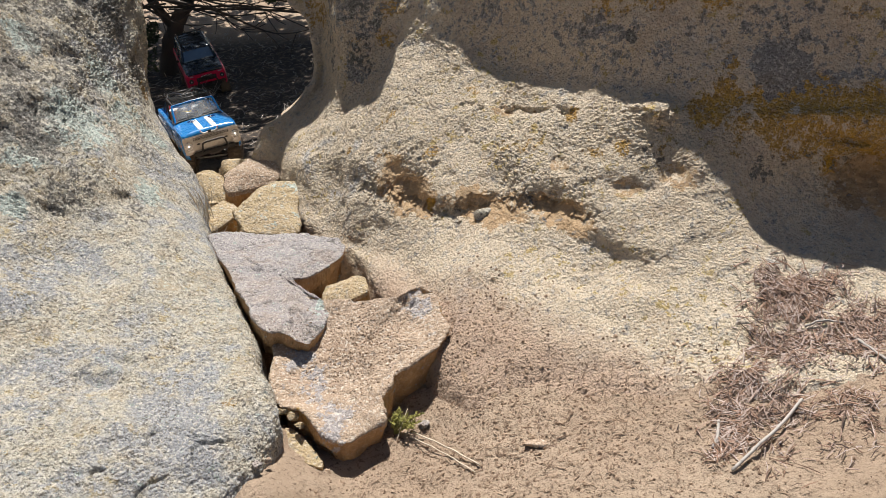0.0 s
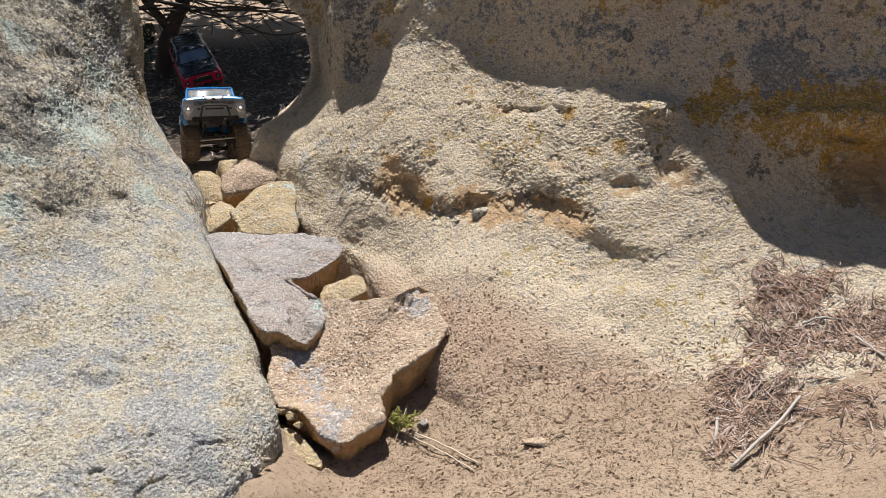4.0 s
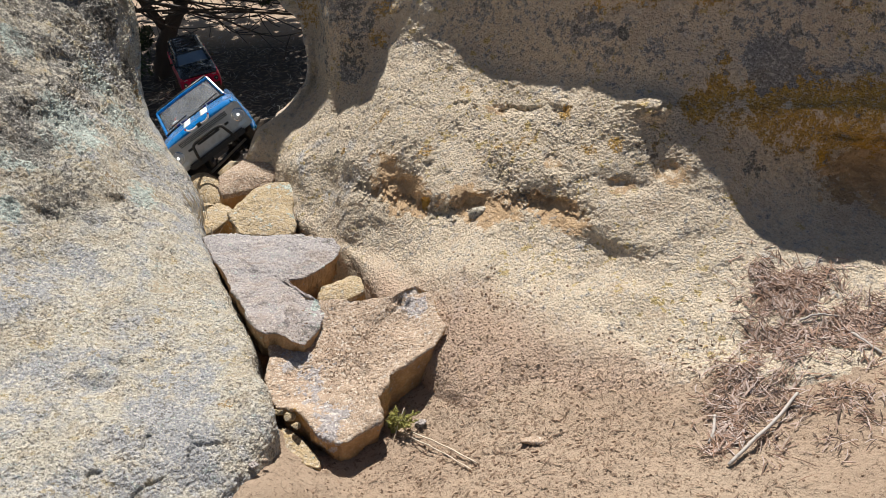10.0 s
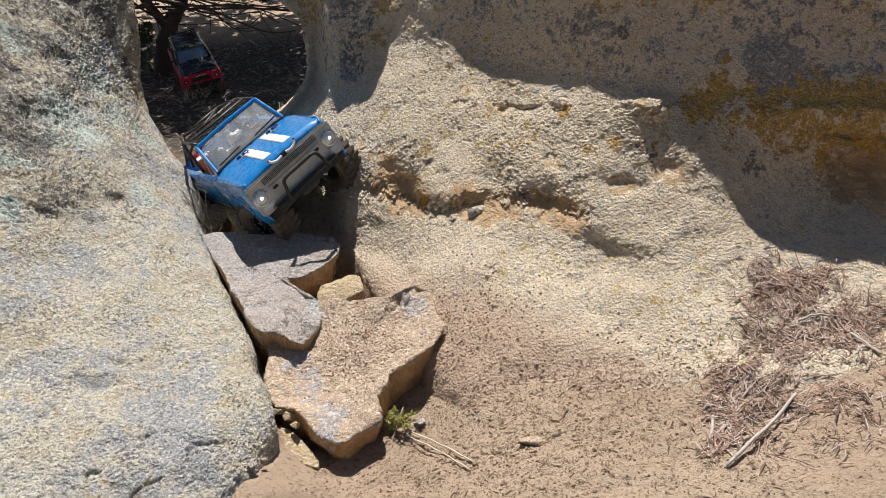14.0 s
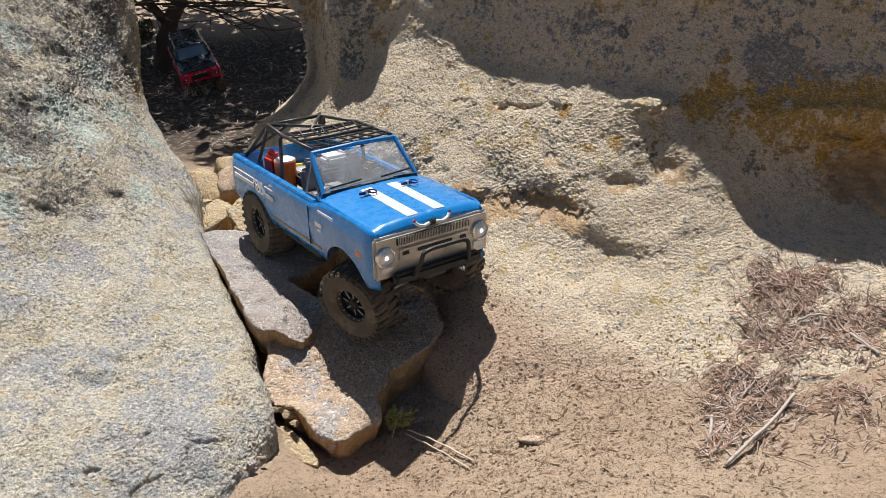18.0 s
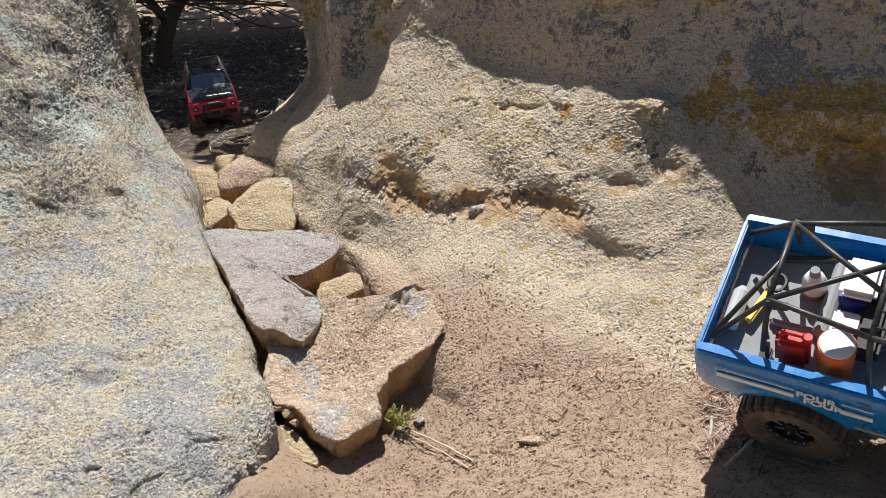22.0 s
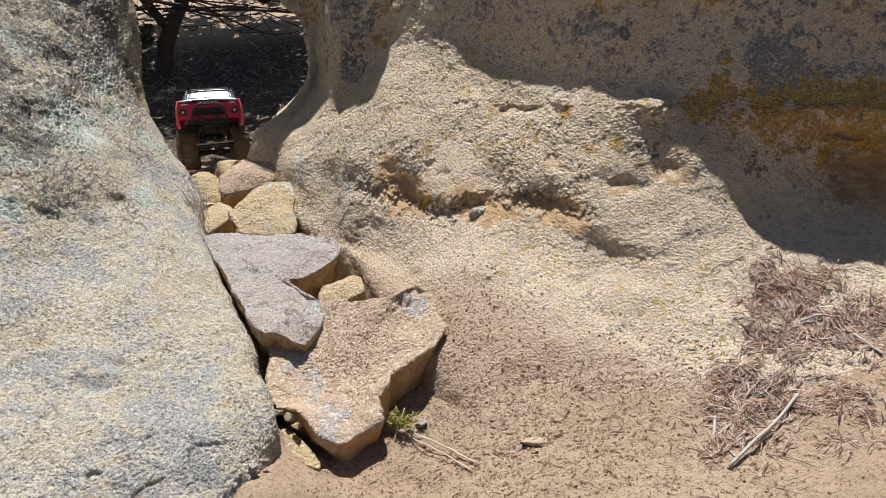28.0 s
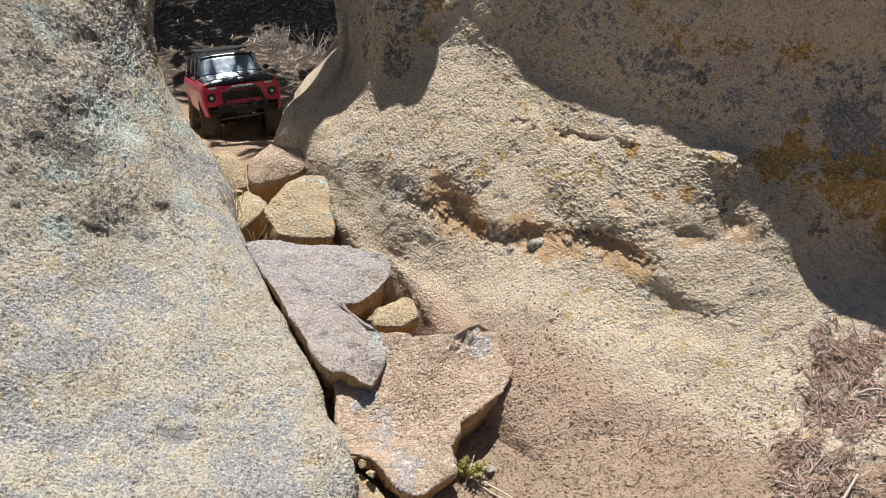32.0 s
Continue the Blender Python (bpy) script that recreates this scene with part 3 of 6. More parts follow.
    lines = [([[(0.035, 1.566, 0.283), (0.09, 1.545, 0.287), (0.150, 1.500, 0.298), (0.202, 1.462, 0.311), (0.232, 1.428, 0.322)]], 0.006, 0.013, (0.1, 0.7, -0.7)),
             ([[(-0.163, 1.500, 0.128), (-0.102, 1.452, 0.126), (-0.05, 1.405, 0.122), (0.01, 1.365, 0.136), (0.062, 1.350, 0.150), (0.112, 1.335, 0.180), (0.171, 1.312, 0.190), (0.209, 1.285, 0.190), (0.233, 1.248, 0.191)]], 0.017, 0.018, (0, 0.9, 0.2)),
             ([[(0.53, 1.290, 0.372), (0.62, 1.280, 0.376), (0.70, 1.262, 0.372)], [(0.64, 1.262, 0.345), (0.70, 1.245, 0.335), (0.78, 1.24, 0.34)]], 0.005, 0.016, (0, 0.9, -0.2))]
    gentle = lambda q: 0.45 + 0.75 * np.clip((q[:, 2] - 0.10) / 0.08, 0, 1) - 0.7 * np.clip((q[:, 2] - 0.33) / 0.08, 0, 1) - 0.75 * np.clip((q[:, 0] - 0.22) / 0.08, 0, 1) * np.clip((0.30 - q[:, 2]) / 0.03, 0, 1)
    ob = loft("rock_outcrop", secs, along, steps((0, 3, 130), (3, 12, 700), (12, 15, 40)), steps((0, 1, 8), (1, 10, 500), (10, 13, 24)), M_RIGHT, 0.010, 0.0040, 31.0, None, dents, spots, lines, gentle)
    return tagged(ob, "massive tan sandstone outcrop with a pitted ramp and a shaded wall", "rock")


def slab_stone(name, outline, thick, material, dish=0.0, bulge=0.004, label="", off=0.0, rings=40, around=420, lip=0.006, under=0.07, spots=(), lines=(), centre=None):
    """A broken flat stone: angular outline, crisp chipped edge, gently uneven top, faceted bare side faces tinted for
    bounced light, flat underside.
    """
    seed = int(off)
    soft = spline(outline + outline[:1], around + 1)[:-1]
    corner = np.array(outline + outline[:1], float)
    t = np.linspace(0, len(outline), around + 1)[:-1]
    straight = np.stack([np.interp(t, range(len(corner)), corner[:, k]) for k in range(3)], axis=1)
    edge = 0.35 * soft + 0.65 * straight
    mid = edge.mean(axis=0) if centre is None else np.array(centre)
    out = edge - mid
    out[:, 2] = 0
    out /= np.linalg.norm(out, axis=1, keepdims=True)
    size = np.ptp(edge[:, 0])
    edge += out * (size * (0.012 * octaves(edge, 5.5 / size, 2, seed) + 0.010 * np.round(2.5 * octaves(edge, 13 / size, 2, seed + 5)) / 2.5))[:, None]
    plane = np.linalg.lstsq(np.c_[edge[:, :2], np.ones(len(edge))], edge[:, 2], rcond=None)[0]
    rows = []
    us = np.concatenate([np.linspace(0, 0.93, rings - 5), (0.955, 0.975, 0.988, 0.996, 1.0)])
    for u in us:
        r = mid + (edge - mid) * u
        flat = np.c_[r[:, :2], np.ones(len(r))] @ plane
        r[:, 2] = flat + (edge[:, 2] - np.c_[edge[:, :2], np.ones(len(edge))] @ plane) * u ** 5 - dish * (1 - u ** 2)
        r[:, 2] -= lip * 0.5 * np.clip((u - 0.975) / 0.025, 0, 1) ** 2
        rows.append(r)
    for drop in (0.03, 0.08, 0.15, 0.23, 0.32, 0.41, 0.5, 0.6, 0.7, 0.8, 0.9, 1.0, 1.02):
        r = mid + (edge - mid) * (0.2 if drop > 1 else 1 - min(0.8, drop * under))
        r[:, 2] = edge[:, 2] - lip * 0.5 - thick * drop
        face = np.round(3.0 * octaves(r, 2.2 / thick, 2, seed + 9) + 0.8 * octaves(r, 9 / thick, 2, seed + 19)) / 3.0
        r += out * (min(1, drop * 6) * 0.10 * thick * face)[:, None]
        rows.append(r)
    p = np.array(rows)
    p = np.concatenate([p, p[:, :1]], axis=1)
    q = rough_grid(p, bulge, bulge * 0.55, -1.0, 9.0, 26.0, off)
    for group, width, depth, way in lines:
        q = crack(q, group, width, depth, way, off)
    q = q.reshape(p.shape)
    q[:, -1] = q[:, 0]
    q[0] = q[0].mean(axis=0)
    q = q.reshape(-1, 3)
    ob = mesh_object(name, q.tolist(), grid_faces(p.shape[0], p.shape[1]), material)
    wear = wear_shade_map(ob, q, spots, off)
    # Orange side faces: broken stone, with bounced sunlight put into the colour
    wear.reshape(*p.shape[:2], 4)[rings:, :, BARE] = 0.9
    ob.data.attributes["wear"].data.foreach_set("color", wear.reshape(-1))
    return tagged(ob, label, "rock")


def chunk(name, size, at, turn, material, label, seed, cuts=9, rough=0.09, group=""):
    """A broken stone: a ball trimmed by random planes and roughened."""
    rnd = random.Random(seed)
    bm = bmesh.new()
    bmesh.ops.create_icosphere(bm, subdivisions=5, radius=1.0)
    planes = []
    for _ in range(cuts):
        n = Vector((rnd.gauss(0, 1), rnd.gauss(0, 1), rnd.gauss(0, 0.8))).normalized()
        planes.append((n, rnd.uniform(0.48, 0.76)))
    planes += [(Vector((0, 0, -1)), 0.6), (Vector((rnd.uniform(-.2, .2), rnd.uniform(-.3, .1), 1)).normalized(), 0.62)]
    for v in bm.verts:
        for n, d in planes:
            over = v.co.dot(n) - d
            if over > 0:
                v.co -= n * over * 0.93
        s = v.co + Vector((seed * 3.1, 0, 0))
        v.co += v.co.normalized() * (rough * 0.5 * noise.fractal(s * 2.2, 0.9, 2.1, 4) + rough * 0.25 * noise.fractal(s * 9, 0.9, 2.1, 3))
        v.co = Vector((v.co.x * size[0], v.co.y * size[1], v.co.z * size[2]))
    me = bpy.data.meshes.new(name)
    bm.to_mesh(me)
    bm.free()
    me.materials.append(material)
    me.polygons.foreach_set("use_smooth", [True] * len(me.polygons))
    me.attributes.new("wear", "FLOAT_COLOR", "POINT").data.foreach_set("color", np.zeros(len(me.vertices) * 4, np.float32))
    ob = new(name, me)
    ob.matrix_world = pose(*at, *turn)
    return tagged(ob, label, "rock", group)


build_ground()
build_left_boulder()
build_right_rock()
UPPER = [(-0.483, 1.440, 0.044), (-0.432, 1.455, 0.048), (-0.381, 1.442, 0.050), (-0.330, 1.441, 0.052), (-0.267, 1.430, 0.055), (-0.217, 1.416, 0.058), (-0.199, 1.386, 0.056), (-0.202, 1.352, 0.054),
         (-0.218, 1.317, 0.054), (-0.240, 1.292, 0.054), (-0.260, 1.273, 0.053), (-0.282, 1.267, 0.053), (-0.270, 1.245, 0.054), (-0.245, 1.213, 0.055), (-0.215, 1.193, 0.054), (-0.205, 1.165, 0.045),
         (-0.212, 1.130, 0.040), (-0.226, 1.082, 0.043), (-0.244, 1.083, 0.050), (-0.261, 1.092, 0.053), (-0.278, 1.103, 0.053), (-0.294, 1.099, 0.053), (-0.313, 1.118, 0.053), (-0.332, 1.148, 0.053),
         (-0.362, 1.209, 0.052), (-0.385, 1.243, 0.051), (-0.416, 1.308, 0.049), (-0.450, 1.372, 0.046)]
LOWER = [(-0.300, 1.205, 0.034), (-0.267, 1.222, 0.046), (-0.202, 1.193, 0.057), (-0.132, 1.186, 0.064),
         (-0.082, 1.183, 0.078), (-0.048, 1.199, 0.087), (-0.014, 1.172, 0.079), (0.004, 1.111, 0.064), (-0.013, 1.073, 0.049),
         (-0.076, 1.027, 0.029), (-0.099, 0.984, 0.014), (-0.096, 0.941, 0.000), (-0.155, 0.910, -0.013), (-0.186, 0.920, -0.006),
         (-0.205, 0.943, 0.002), (-0.225, 0.965, 0.003), (-0.258, 0.978, 0.000), (-0.280, 1.010, 0.005), (-0.285, 1.048, 0.012), (-0.288, 1.085, 0.018), (-0.300, 1.150, 0.024)]
slab_stone("flat_rock", UPPER, 0.060, M_SLAB, 0.0, 0.0048, "pale pinkish-grey sandstone slab wedged across the crevice", 3.0, lip=0.004, under=0.10, around=640, centre=(-0.312, 1.285, 0.053),
           spots=[((-0.22, 1.40, 0.055), 0.025, DARK, 0.35), ((-0.235, 1.125, 0.045), (0.020, 0.030, 0.03), DARK, 0.42), ((-0.215, 1.17, 0.05), (0.02, 0.03, 0.03), CRUST, 0.4)],
           lines=[([[(-0.44, 1.43, 0.045), (-0.41, 1.425, 0.045), (-0.385, 1.435, 0.046)]], 0.004, 0.008, (0, 0, -1)), ([[(-0.300, 1.235, 0.053), (-0.287, 1.212, 0.053), (-0.262, 1.196, 0.053)]], 0.004, 0.007, (0, 0, -1)),
                  ([[(-0.330, 1.395, 0.052), (-0.295, 1.375, 0.053), (-0.262, 1.372, 0.054)], [(-0.375, 1.330, 0.051), (-0.352, 1.300, 0.051), (-0.345, 1.262, 0.052)]], 0.004, 0.005, (0, 0, -1)),
                  ([[(-0.262, 1.165, 0.052), (-0.252, 1.140, 0.050), (-0.258, 1.115, 0.052)]], 0.006, 0.008, (0, 0, -1))])
slab_stone("flat_rock", LOWER, 0.085, M_SLAB_DUSTY, 0.012, 0.004, "large tan sandstone slab with a dusty hollowed top", 11.0, lip=0.004, under=0.13, around=520,
           spots=[((-0.240, 1.150, 0.035), (0.03, 0.06, 0.05), CRUST, 0.7), ((-0.239, 1.093, 0.023), (0.025, 0.05, 0.05), CRUST, 0.7),
                  ((-0.210, 1.03, 0.0), (0.022, 0.05, 0.05), CRUST, 0.62), ((-0.175, 0.96, -0.004), (0.028, 0.045, 0.05), CRUST, 0.6), ((-0.05, 1.165, 0.07), (0.03, 0.03, 0.04), CRUST, 0.5),
                  ((-0.225, 0.955, -0.01), 0.02, OCHRE, 0.5), ((-0.205, 0.99, 0.0), (0.015, 0.03, 0.03), OCHRE, 0.3)],
           lines=[([[(-0.080, 1.178, 0.07), (-0.072, 1.155, 0.065), (-0.067, 1.135, 0.06)]], 0.007, 0.013, (-0.1, 0, -1))])
BROAD = [(-0.471, 1.585, 0.025), (-0.448, 1.622, 0.036), (-0.424, 1.655, 0.046), (-0.395, 1.678, 0.053), (-0.345, 1.682, 0.055), (-0.332, 1.636, 0.041), (-0.316, 1.527, 0.008), (-0.354, 1.519, 0.006), (-0.396, 1.519, 0.006), (-0.434, 1.527, 0.008)]
PINK = [(-0.523, 1.730, 0.044), (-0.505, 1.766, 0.054), (-0.481, 1.795, 0.061), (-0.447, 1.811, 0.061), (-0.414, 1.817, 0.058), (-0.397, 1.780, 0.043), (-0.402, 1.737, 0.028), (-0.451, 1.705, 0.022), (-0.503, 1.683, 0.021), (-0.519, 1.700, 0.032)]
NOOK = [(-0.610, 1.810, 0.007), (-0.597, 1.822, 0.011), (-0.578, 1.826, 0.012), (-0.546, 1.806, 0.006), (-0.532, 1.764, -0.007), (-0.527, 1.726, -0.018), (-0.560, 1.720, -0.020), (-0.592, 1.761, -0.008)]
PALE = [(-0.549, 1.634, -0.003), (-0.536, 1.658, 0.002), (-0.518, 1.679, 0.006), (-0.471, 1.651, 0.000), (-0.470, 1.628, -0.004), (-0.492, 1.599, -0.010), (-0.516, 1.567, -0.017), (-0.540, 1.589, -0.012)]
GAP = [(-0.227, 1.289, 0.022), (-0.201, 1.307, 0.025), (-0.173, 1.322, 0.028), (-0.155, 1.318, 0.028), (-0.146, 1.281, 0.020), (-0.162, 1.265, 0.017), (-0.185, 1.253, 0.015), (-0.229, 1.256, 0.015)]
SLIVER = [(-0.250, 0.958, -0.029), (-0.238, 0.956, -0.030), (-0.207, 0.930, -0.035), (-0.184, 0.902, -0.041), (-0.184, 0.890, -0.043), (-0.203, 0.895, -0.042), (-0.225, 0.908, -0.039), (-0.241, 0.930, -0.035)]
slab_stone("rock", BROAD, 0.12, M_YELLOW, -0.006, 0.004, "broad flat yellow sandstone rock filling the crevice", 23.0, 26, 240, 0.010, 0.15, [((-0.37, 1.66, 0.05), (0.06, 0.02, 0.03), CRUST, 0.4)])
slab_stone("rock", PINK, 0.09, M_SLAB_DUSTY, -0.012, 0.003, "grey-pink sandstone rock lodged in the crevice", 27.0, 26, 240, 0.014, 0.18)
slab_stone("rock", NOOK, 0.09, M_YELLOW, -0.012, 0.004, "small yellow sandstone rock against the boulder", 29.0, 24, 200, 0.016, 0.15)
slab_stone("rock", PALE, 0.06, M_YELLOW, -0.006, 0.003, "small pale sandstone rock in the crevice", 33.0, 24, 200, 0.008, 0.15)
slab_stone("rock", GAP, 0.06, M_YELLOW, -0.006, 0.003, "yellow stone lying in the gap between the slabs", 37.0, 24, 200, 0.010, 0.15)
slab_stone("rock", SLIVER, 0.028, M_YELLOW, 0.0, 0.002, "thin tan stone sliver beside the slab", 39.0, 20, 180, 0.003, 0.2)
chunk("rock", (0.018, 0.016, 0.014), (-0.548, 1.70, -0.018), (0, 0, 0), M_YELLOW, "fist-size yellow stone in the crevice", 18)
chunk("rock", (0.10, 0.14, 0.06), (-0.66, 2.36, -0.26), (22, 0, 10), M_YELLOW, "flat tan rock step at the back of the crevice", 21)


# ---- trucks: materials ----
def paint(name, col, rough=0.22, flake=0.0, dusty=0.12):
    g = Graph(name, rough)
    dirt_sheen = g.ramp(g.noise(26, 6, 0.75), 0.48, 0.78, 0, dusty * 2)
    c = g.mix(dirt_sheen, col, (0.33, 0.25, 0.17))
    g.bsdf.inputs["Coat Weight"].default_value = 0.9
    g.bsdf.inputs["Coat Roughness"].default_value = 0.26
    g.bsdf.inputs["Metallic"].default_value = flake
    return g.done(c, g.bump(g.noise(90, 3, 0.6), 0.05, 0.001), g.ramp(g.noise(60, 5, 0.7), 0.35, 0.8, rough, rough + 0.25))


def plain(name, col, rough=0.5, metal=0.0, wear=0.25, scale=80):
    g = Graph(name, rough, metal)
    n = g.noise(scale, 5, 0.7)
    c = g.mix(g.ramp(n, 0.42, 0.78, 0, wear), col, (0.30, 0.23, 0.16))
    return g.done(c, g.bump(g.noise(scale * 4, 3, 0.6), 0.15, 0.0008), g.ramp(n, 0.3, 0.8, rough, min(1.0, rough + 0.2)))


def glow(name, col, strength):
    g = Graph(name, 0.15)
    g.bsdf.inputs["Emission Color"].default_value = (*col, 1)
    g.bsdf.inputs["Emission Strength"].default_value = strength
    return g.done(col)


M_BLUE = paint("blue_paint", (0.0, 0.205, 0.57), 0.23, 0.0, 0.006)
M_RED = paint("red_paint", (0.66, 0.010, 0.075), 0.3, 0.0, 0.03)
M_NAVY = paint("navy_paint", (0.006, 0.016, 0.030), 0.16, 0.0, 0.05)
M_WHITE = plain("white_vinyl", (0.80, 0.80, 0.78), 0.4, 0, 0.08)
M_SILVER = plain("silver_trim", (0.52, 0.51, 0.48), 0.35, 0.75, 0.35)
M_CHROME = plain("bright_metal", (0.75, 0.75, 0.74), 0.2, 1.0, 0.1)
M_BLACK = plain("black_plastic", (0.016, 0.016, 0.016), 0.5, 0, 0.12)
M_STEEL = plain("dark_steel", (0.06, 0.06, 0.062), 0.4, 0.6, 0.3)
M_GREY = plain("grey_plastic", (0.27, 0.28, 0.29), 0.6, 0, 0.25)
M_RUBBER = plain("dusty_rubber", (0.105, 0.084, 0.063), 0.95, 0, 0.75, 30)
def sky_sheen_pane(name, tint, amount, dirt_sheen):
    """A pane under a thin whitish film that stands in for reflected sky."""
    g = Graph(name, 0.05)
    g.bsdf.inputs["Coat Weight"].default_value = 1.0
    clear = g.nt.nodes.new("ShaderNodeBsdfTransparent")
    clear.inputs[0].default_value = (*tint, 1)
    mixer = g.nt.nodes.new("ShaderNodeMixShader")
    g.put(mixer.inputs[0], g.ramp(g.noise(38, 4, 0.6), 0.3, 0.7, amount * 0.7, amount * 1.3))
    g.nt.links.new(clear.outputs[0], mixer.inputs[1])
    g.nt.links.new(g.bsdf.outputs[0], mixer.inputs[2])
    g.nt.links.new(mixer.outputs[0], g.nt.nodes["Material Output"].inputs[0])
    return g.done(dirt_sheen)


M_GLASS = sky_sheen_pane("clear_pane", (0.94, 0.96, 0.97), 0.22, (0.62, 0.64, 0.66))
M_DARKGLASS = paint("dark_window", (0.13, 0.20, 0.27), 0.08, 0.6, 0.02)
M_LAMP = glow("lit_lens", (1.0, 0.97, 0.90), 3.0)
M_LENS = plain("clear_lens", (0.75, 0.77, 0.78), 0.1, 0.3, 0.05)
M_AMBER = plain("amber_lens", (0.75, 0.25, 0.03), 0.3, 0, 0.1)
M_CANRED = plain("red_can_plastic", (0.55, 0.025, 0.015), 0.4, 0, 0.1)
M_ORANGE = plain("orange_plastic", (0.90, 0.17, 0.015), 0.4, 0, 0.08)
M_COOLBLUE = plain("deep_blue_plastic", (0.02, 0.04, 0.28), 0.4, 0, 0.08)
M_YELLOWP = plain("yellow_plastic", (0.75, 0.55, 0.04), 0.4, 0, 0.1)
M_GOLD = plain("gold_stripe", (0.38, 0.27, 0.10), 0.5, 0, 0.2)
M_TAN = plain("tan_leather", (0.25, 0.13, 0.07), 0.6, 0, 0.2)
M_RIMSHINE = plain("machined_rim", (0.62, 0.61, 0.58), 0.35, 0.2, 0.1)
M_CLIP = plain("blue_clip", (0.02, 0.03, 0.16), 0.3, 0.5, 0.1)


# ---- trucks: shapes ----
def part(name, bm, material, parent, label="", smooth=False):
    me = bpy.data.meshes.new(name)
    bmesh.ops.recalc_face_normals(bm, faces=bm.faces)
    bm.to_mesh(me)
    bm.free()
    me.materials.append(material)
    if smooth:
        me.polygons.foreach_set("use_smooth", [True] * len(me.polygons))
    ob = new(name, me)
    ob.parent = parent
    if label:
        tagged(ob, label)
    return ob


def block(size, at, bevel=0.0015, turn=(0, 0, 0), taper=1.0, bm=None):
    made = bmesh.new()
    bmesh.ops.create_cube(made, size=1.0)
    for v in made.verts:
        k = taper if v.co.z > 0 else 1.0
        v.co = Vector((v.co.x * size[0] * k, v.co.y * size[1] * k, v.co.z * size[2]))
    if bevel:
        bmesh.ops.bevel(made, geom=made.edges[:], offset=min(bevel, min(size) * 0.4), segments=2, affect="EDGES")
    bmesh.ops.transform(made, matrix=pose(*at, *turn), verts=made.verts)
    if bm is None:
        return made
    me = bpy.data.meshes.new("tmp")
    made.to_mesh(me)
    made.free()
    bm.from_mesh(me)
    bpy.data.meshes.remove(me)
    return bm


def tube(points, r, seg=8, bm=None, closed=False):
    bm = bm or bmesh.new()
    pts = [Vector(p) for p in points]
    n = len(pts)
    rings = []
    for i, p in enumerate(pts):
        a, b = (pts[i - 1], pts[(i + 1) % n]) if closed else (pts[max(i - 1, 0)], pts[min(i + 1, n - 1)])
        d = (b - a).normalized()
        side = d.cross(Vector((0, 0, 1)))
        if side.length < 0.05:
            side = d.cross(Vector((0, 1, 0)))
        side.normalize()
        up = side.cross(d)
        rings.append([bm.verts.new(p + r * (math.cos(k * math.tau / seg) * side + math.sin(k * math.tau / seg) * up)) for k in range(seg)])
    for i in range(n if closed else n - 1):
        p, q = rings[i], rings[(i + 1) % n]
        for k in range(seg):
            bm.faces.new((p[k], p[(k + 1) % seg], q[(k + 1) % seg], q[k]))
    if not closed:
        bm.faces.new(rings[0][::-1])
        bm.faces.new(rings[-1])
    return bm


def lathe(profile, seg=48, axis="y", bm=None, at=(0, 0, 0)):
    """Turns (radius, along) pairs round the y or z axis."""
    bm = bm or bmesh.new()
    rings = []
    for r, a in profile:
        ring = []
        for k in range(seg):
            c, s = math.cos(k * math.tau / seg) * r, math.sin(k * math.tau / seg) * r
            co = (c, a, s) if axis == "y" else (c, s, a)
            ring.append(bm.verts.new(Vector(co) + Vector(at)))
        rings.append(ring)
    for p, q in zip(rings, rings[1:]):
        for k in range(seg):
            bm.faces.new((p[k], p[(k + 1) % seg], q[(k + 1) % seg], q[k]))
    ends = profile[0] != profile[-1]
    if ends and profile[0][0] > 1e-5:
        bm.faces.new(rings[0][::-1])
    if ends and profile[-1][0] > 1e-5:
        bm.faces.new(rings[-1])
    return bm


def shell(p, thick, flip=1.0):
    """A sheet of thickness thick from a grid of points."""
    n = grid_normals(p) * thick * flip
    nu, nv = p.shape[:2]
    bm = bmesh.new()
    a = [[bm.verts.new(p[i, j]) for j in range(nv)] for i in range(nu)]
    b = [[bm.verts.new(p[i, j] - n[i, j]) for j in range(nv)] for i in range(nu)]
    for i in range(nu - 1):
        for j in range(nv - 1):
            bm.faces.new((a[i][j], a[i + 1][j], a[i + 1][j + 1], a[i][j + 1]))
            bm.faces.new((b[i][j], b[i][j + 1], b[i + 1][j + 1], b[i + 1][j]))
    rim = [(i, 0) for i in range(nu)] + [(nu - 1, j) for j in range(1, nv)] + [(i, nv - 1) for i in range(nu - 2, -1, -1)] + [(0, j) for j in range(nv - 2, 0, -1)]
    for (i, j), (k, l) in zip(rim, rim[1:] + rim[:1]):
        bm.faces.new((a[i][j], b[i][j], b[k][l], a[k][l]))
    return bm


TYRE_R, TYRE_W, WHEELBASE, TRACK = 0.0675, 0.055, 0.340, 0.0915


AXLE = -0.008


def arc_low(x):
    low = 0.032 if x > -0.065 else 0.032 + (-0.065 - x) * 0.35
    for cx in (0.0, WHEELBASE):
        d = abs(x - cx)
        if d < 0.071:
            low = max(low, 0.006 + math.sqrt(0.071 ** 2 - d * d))
    return low


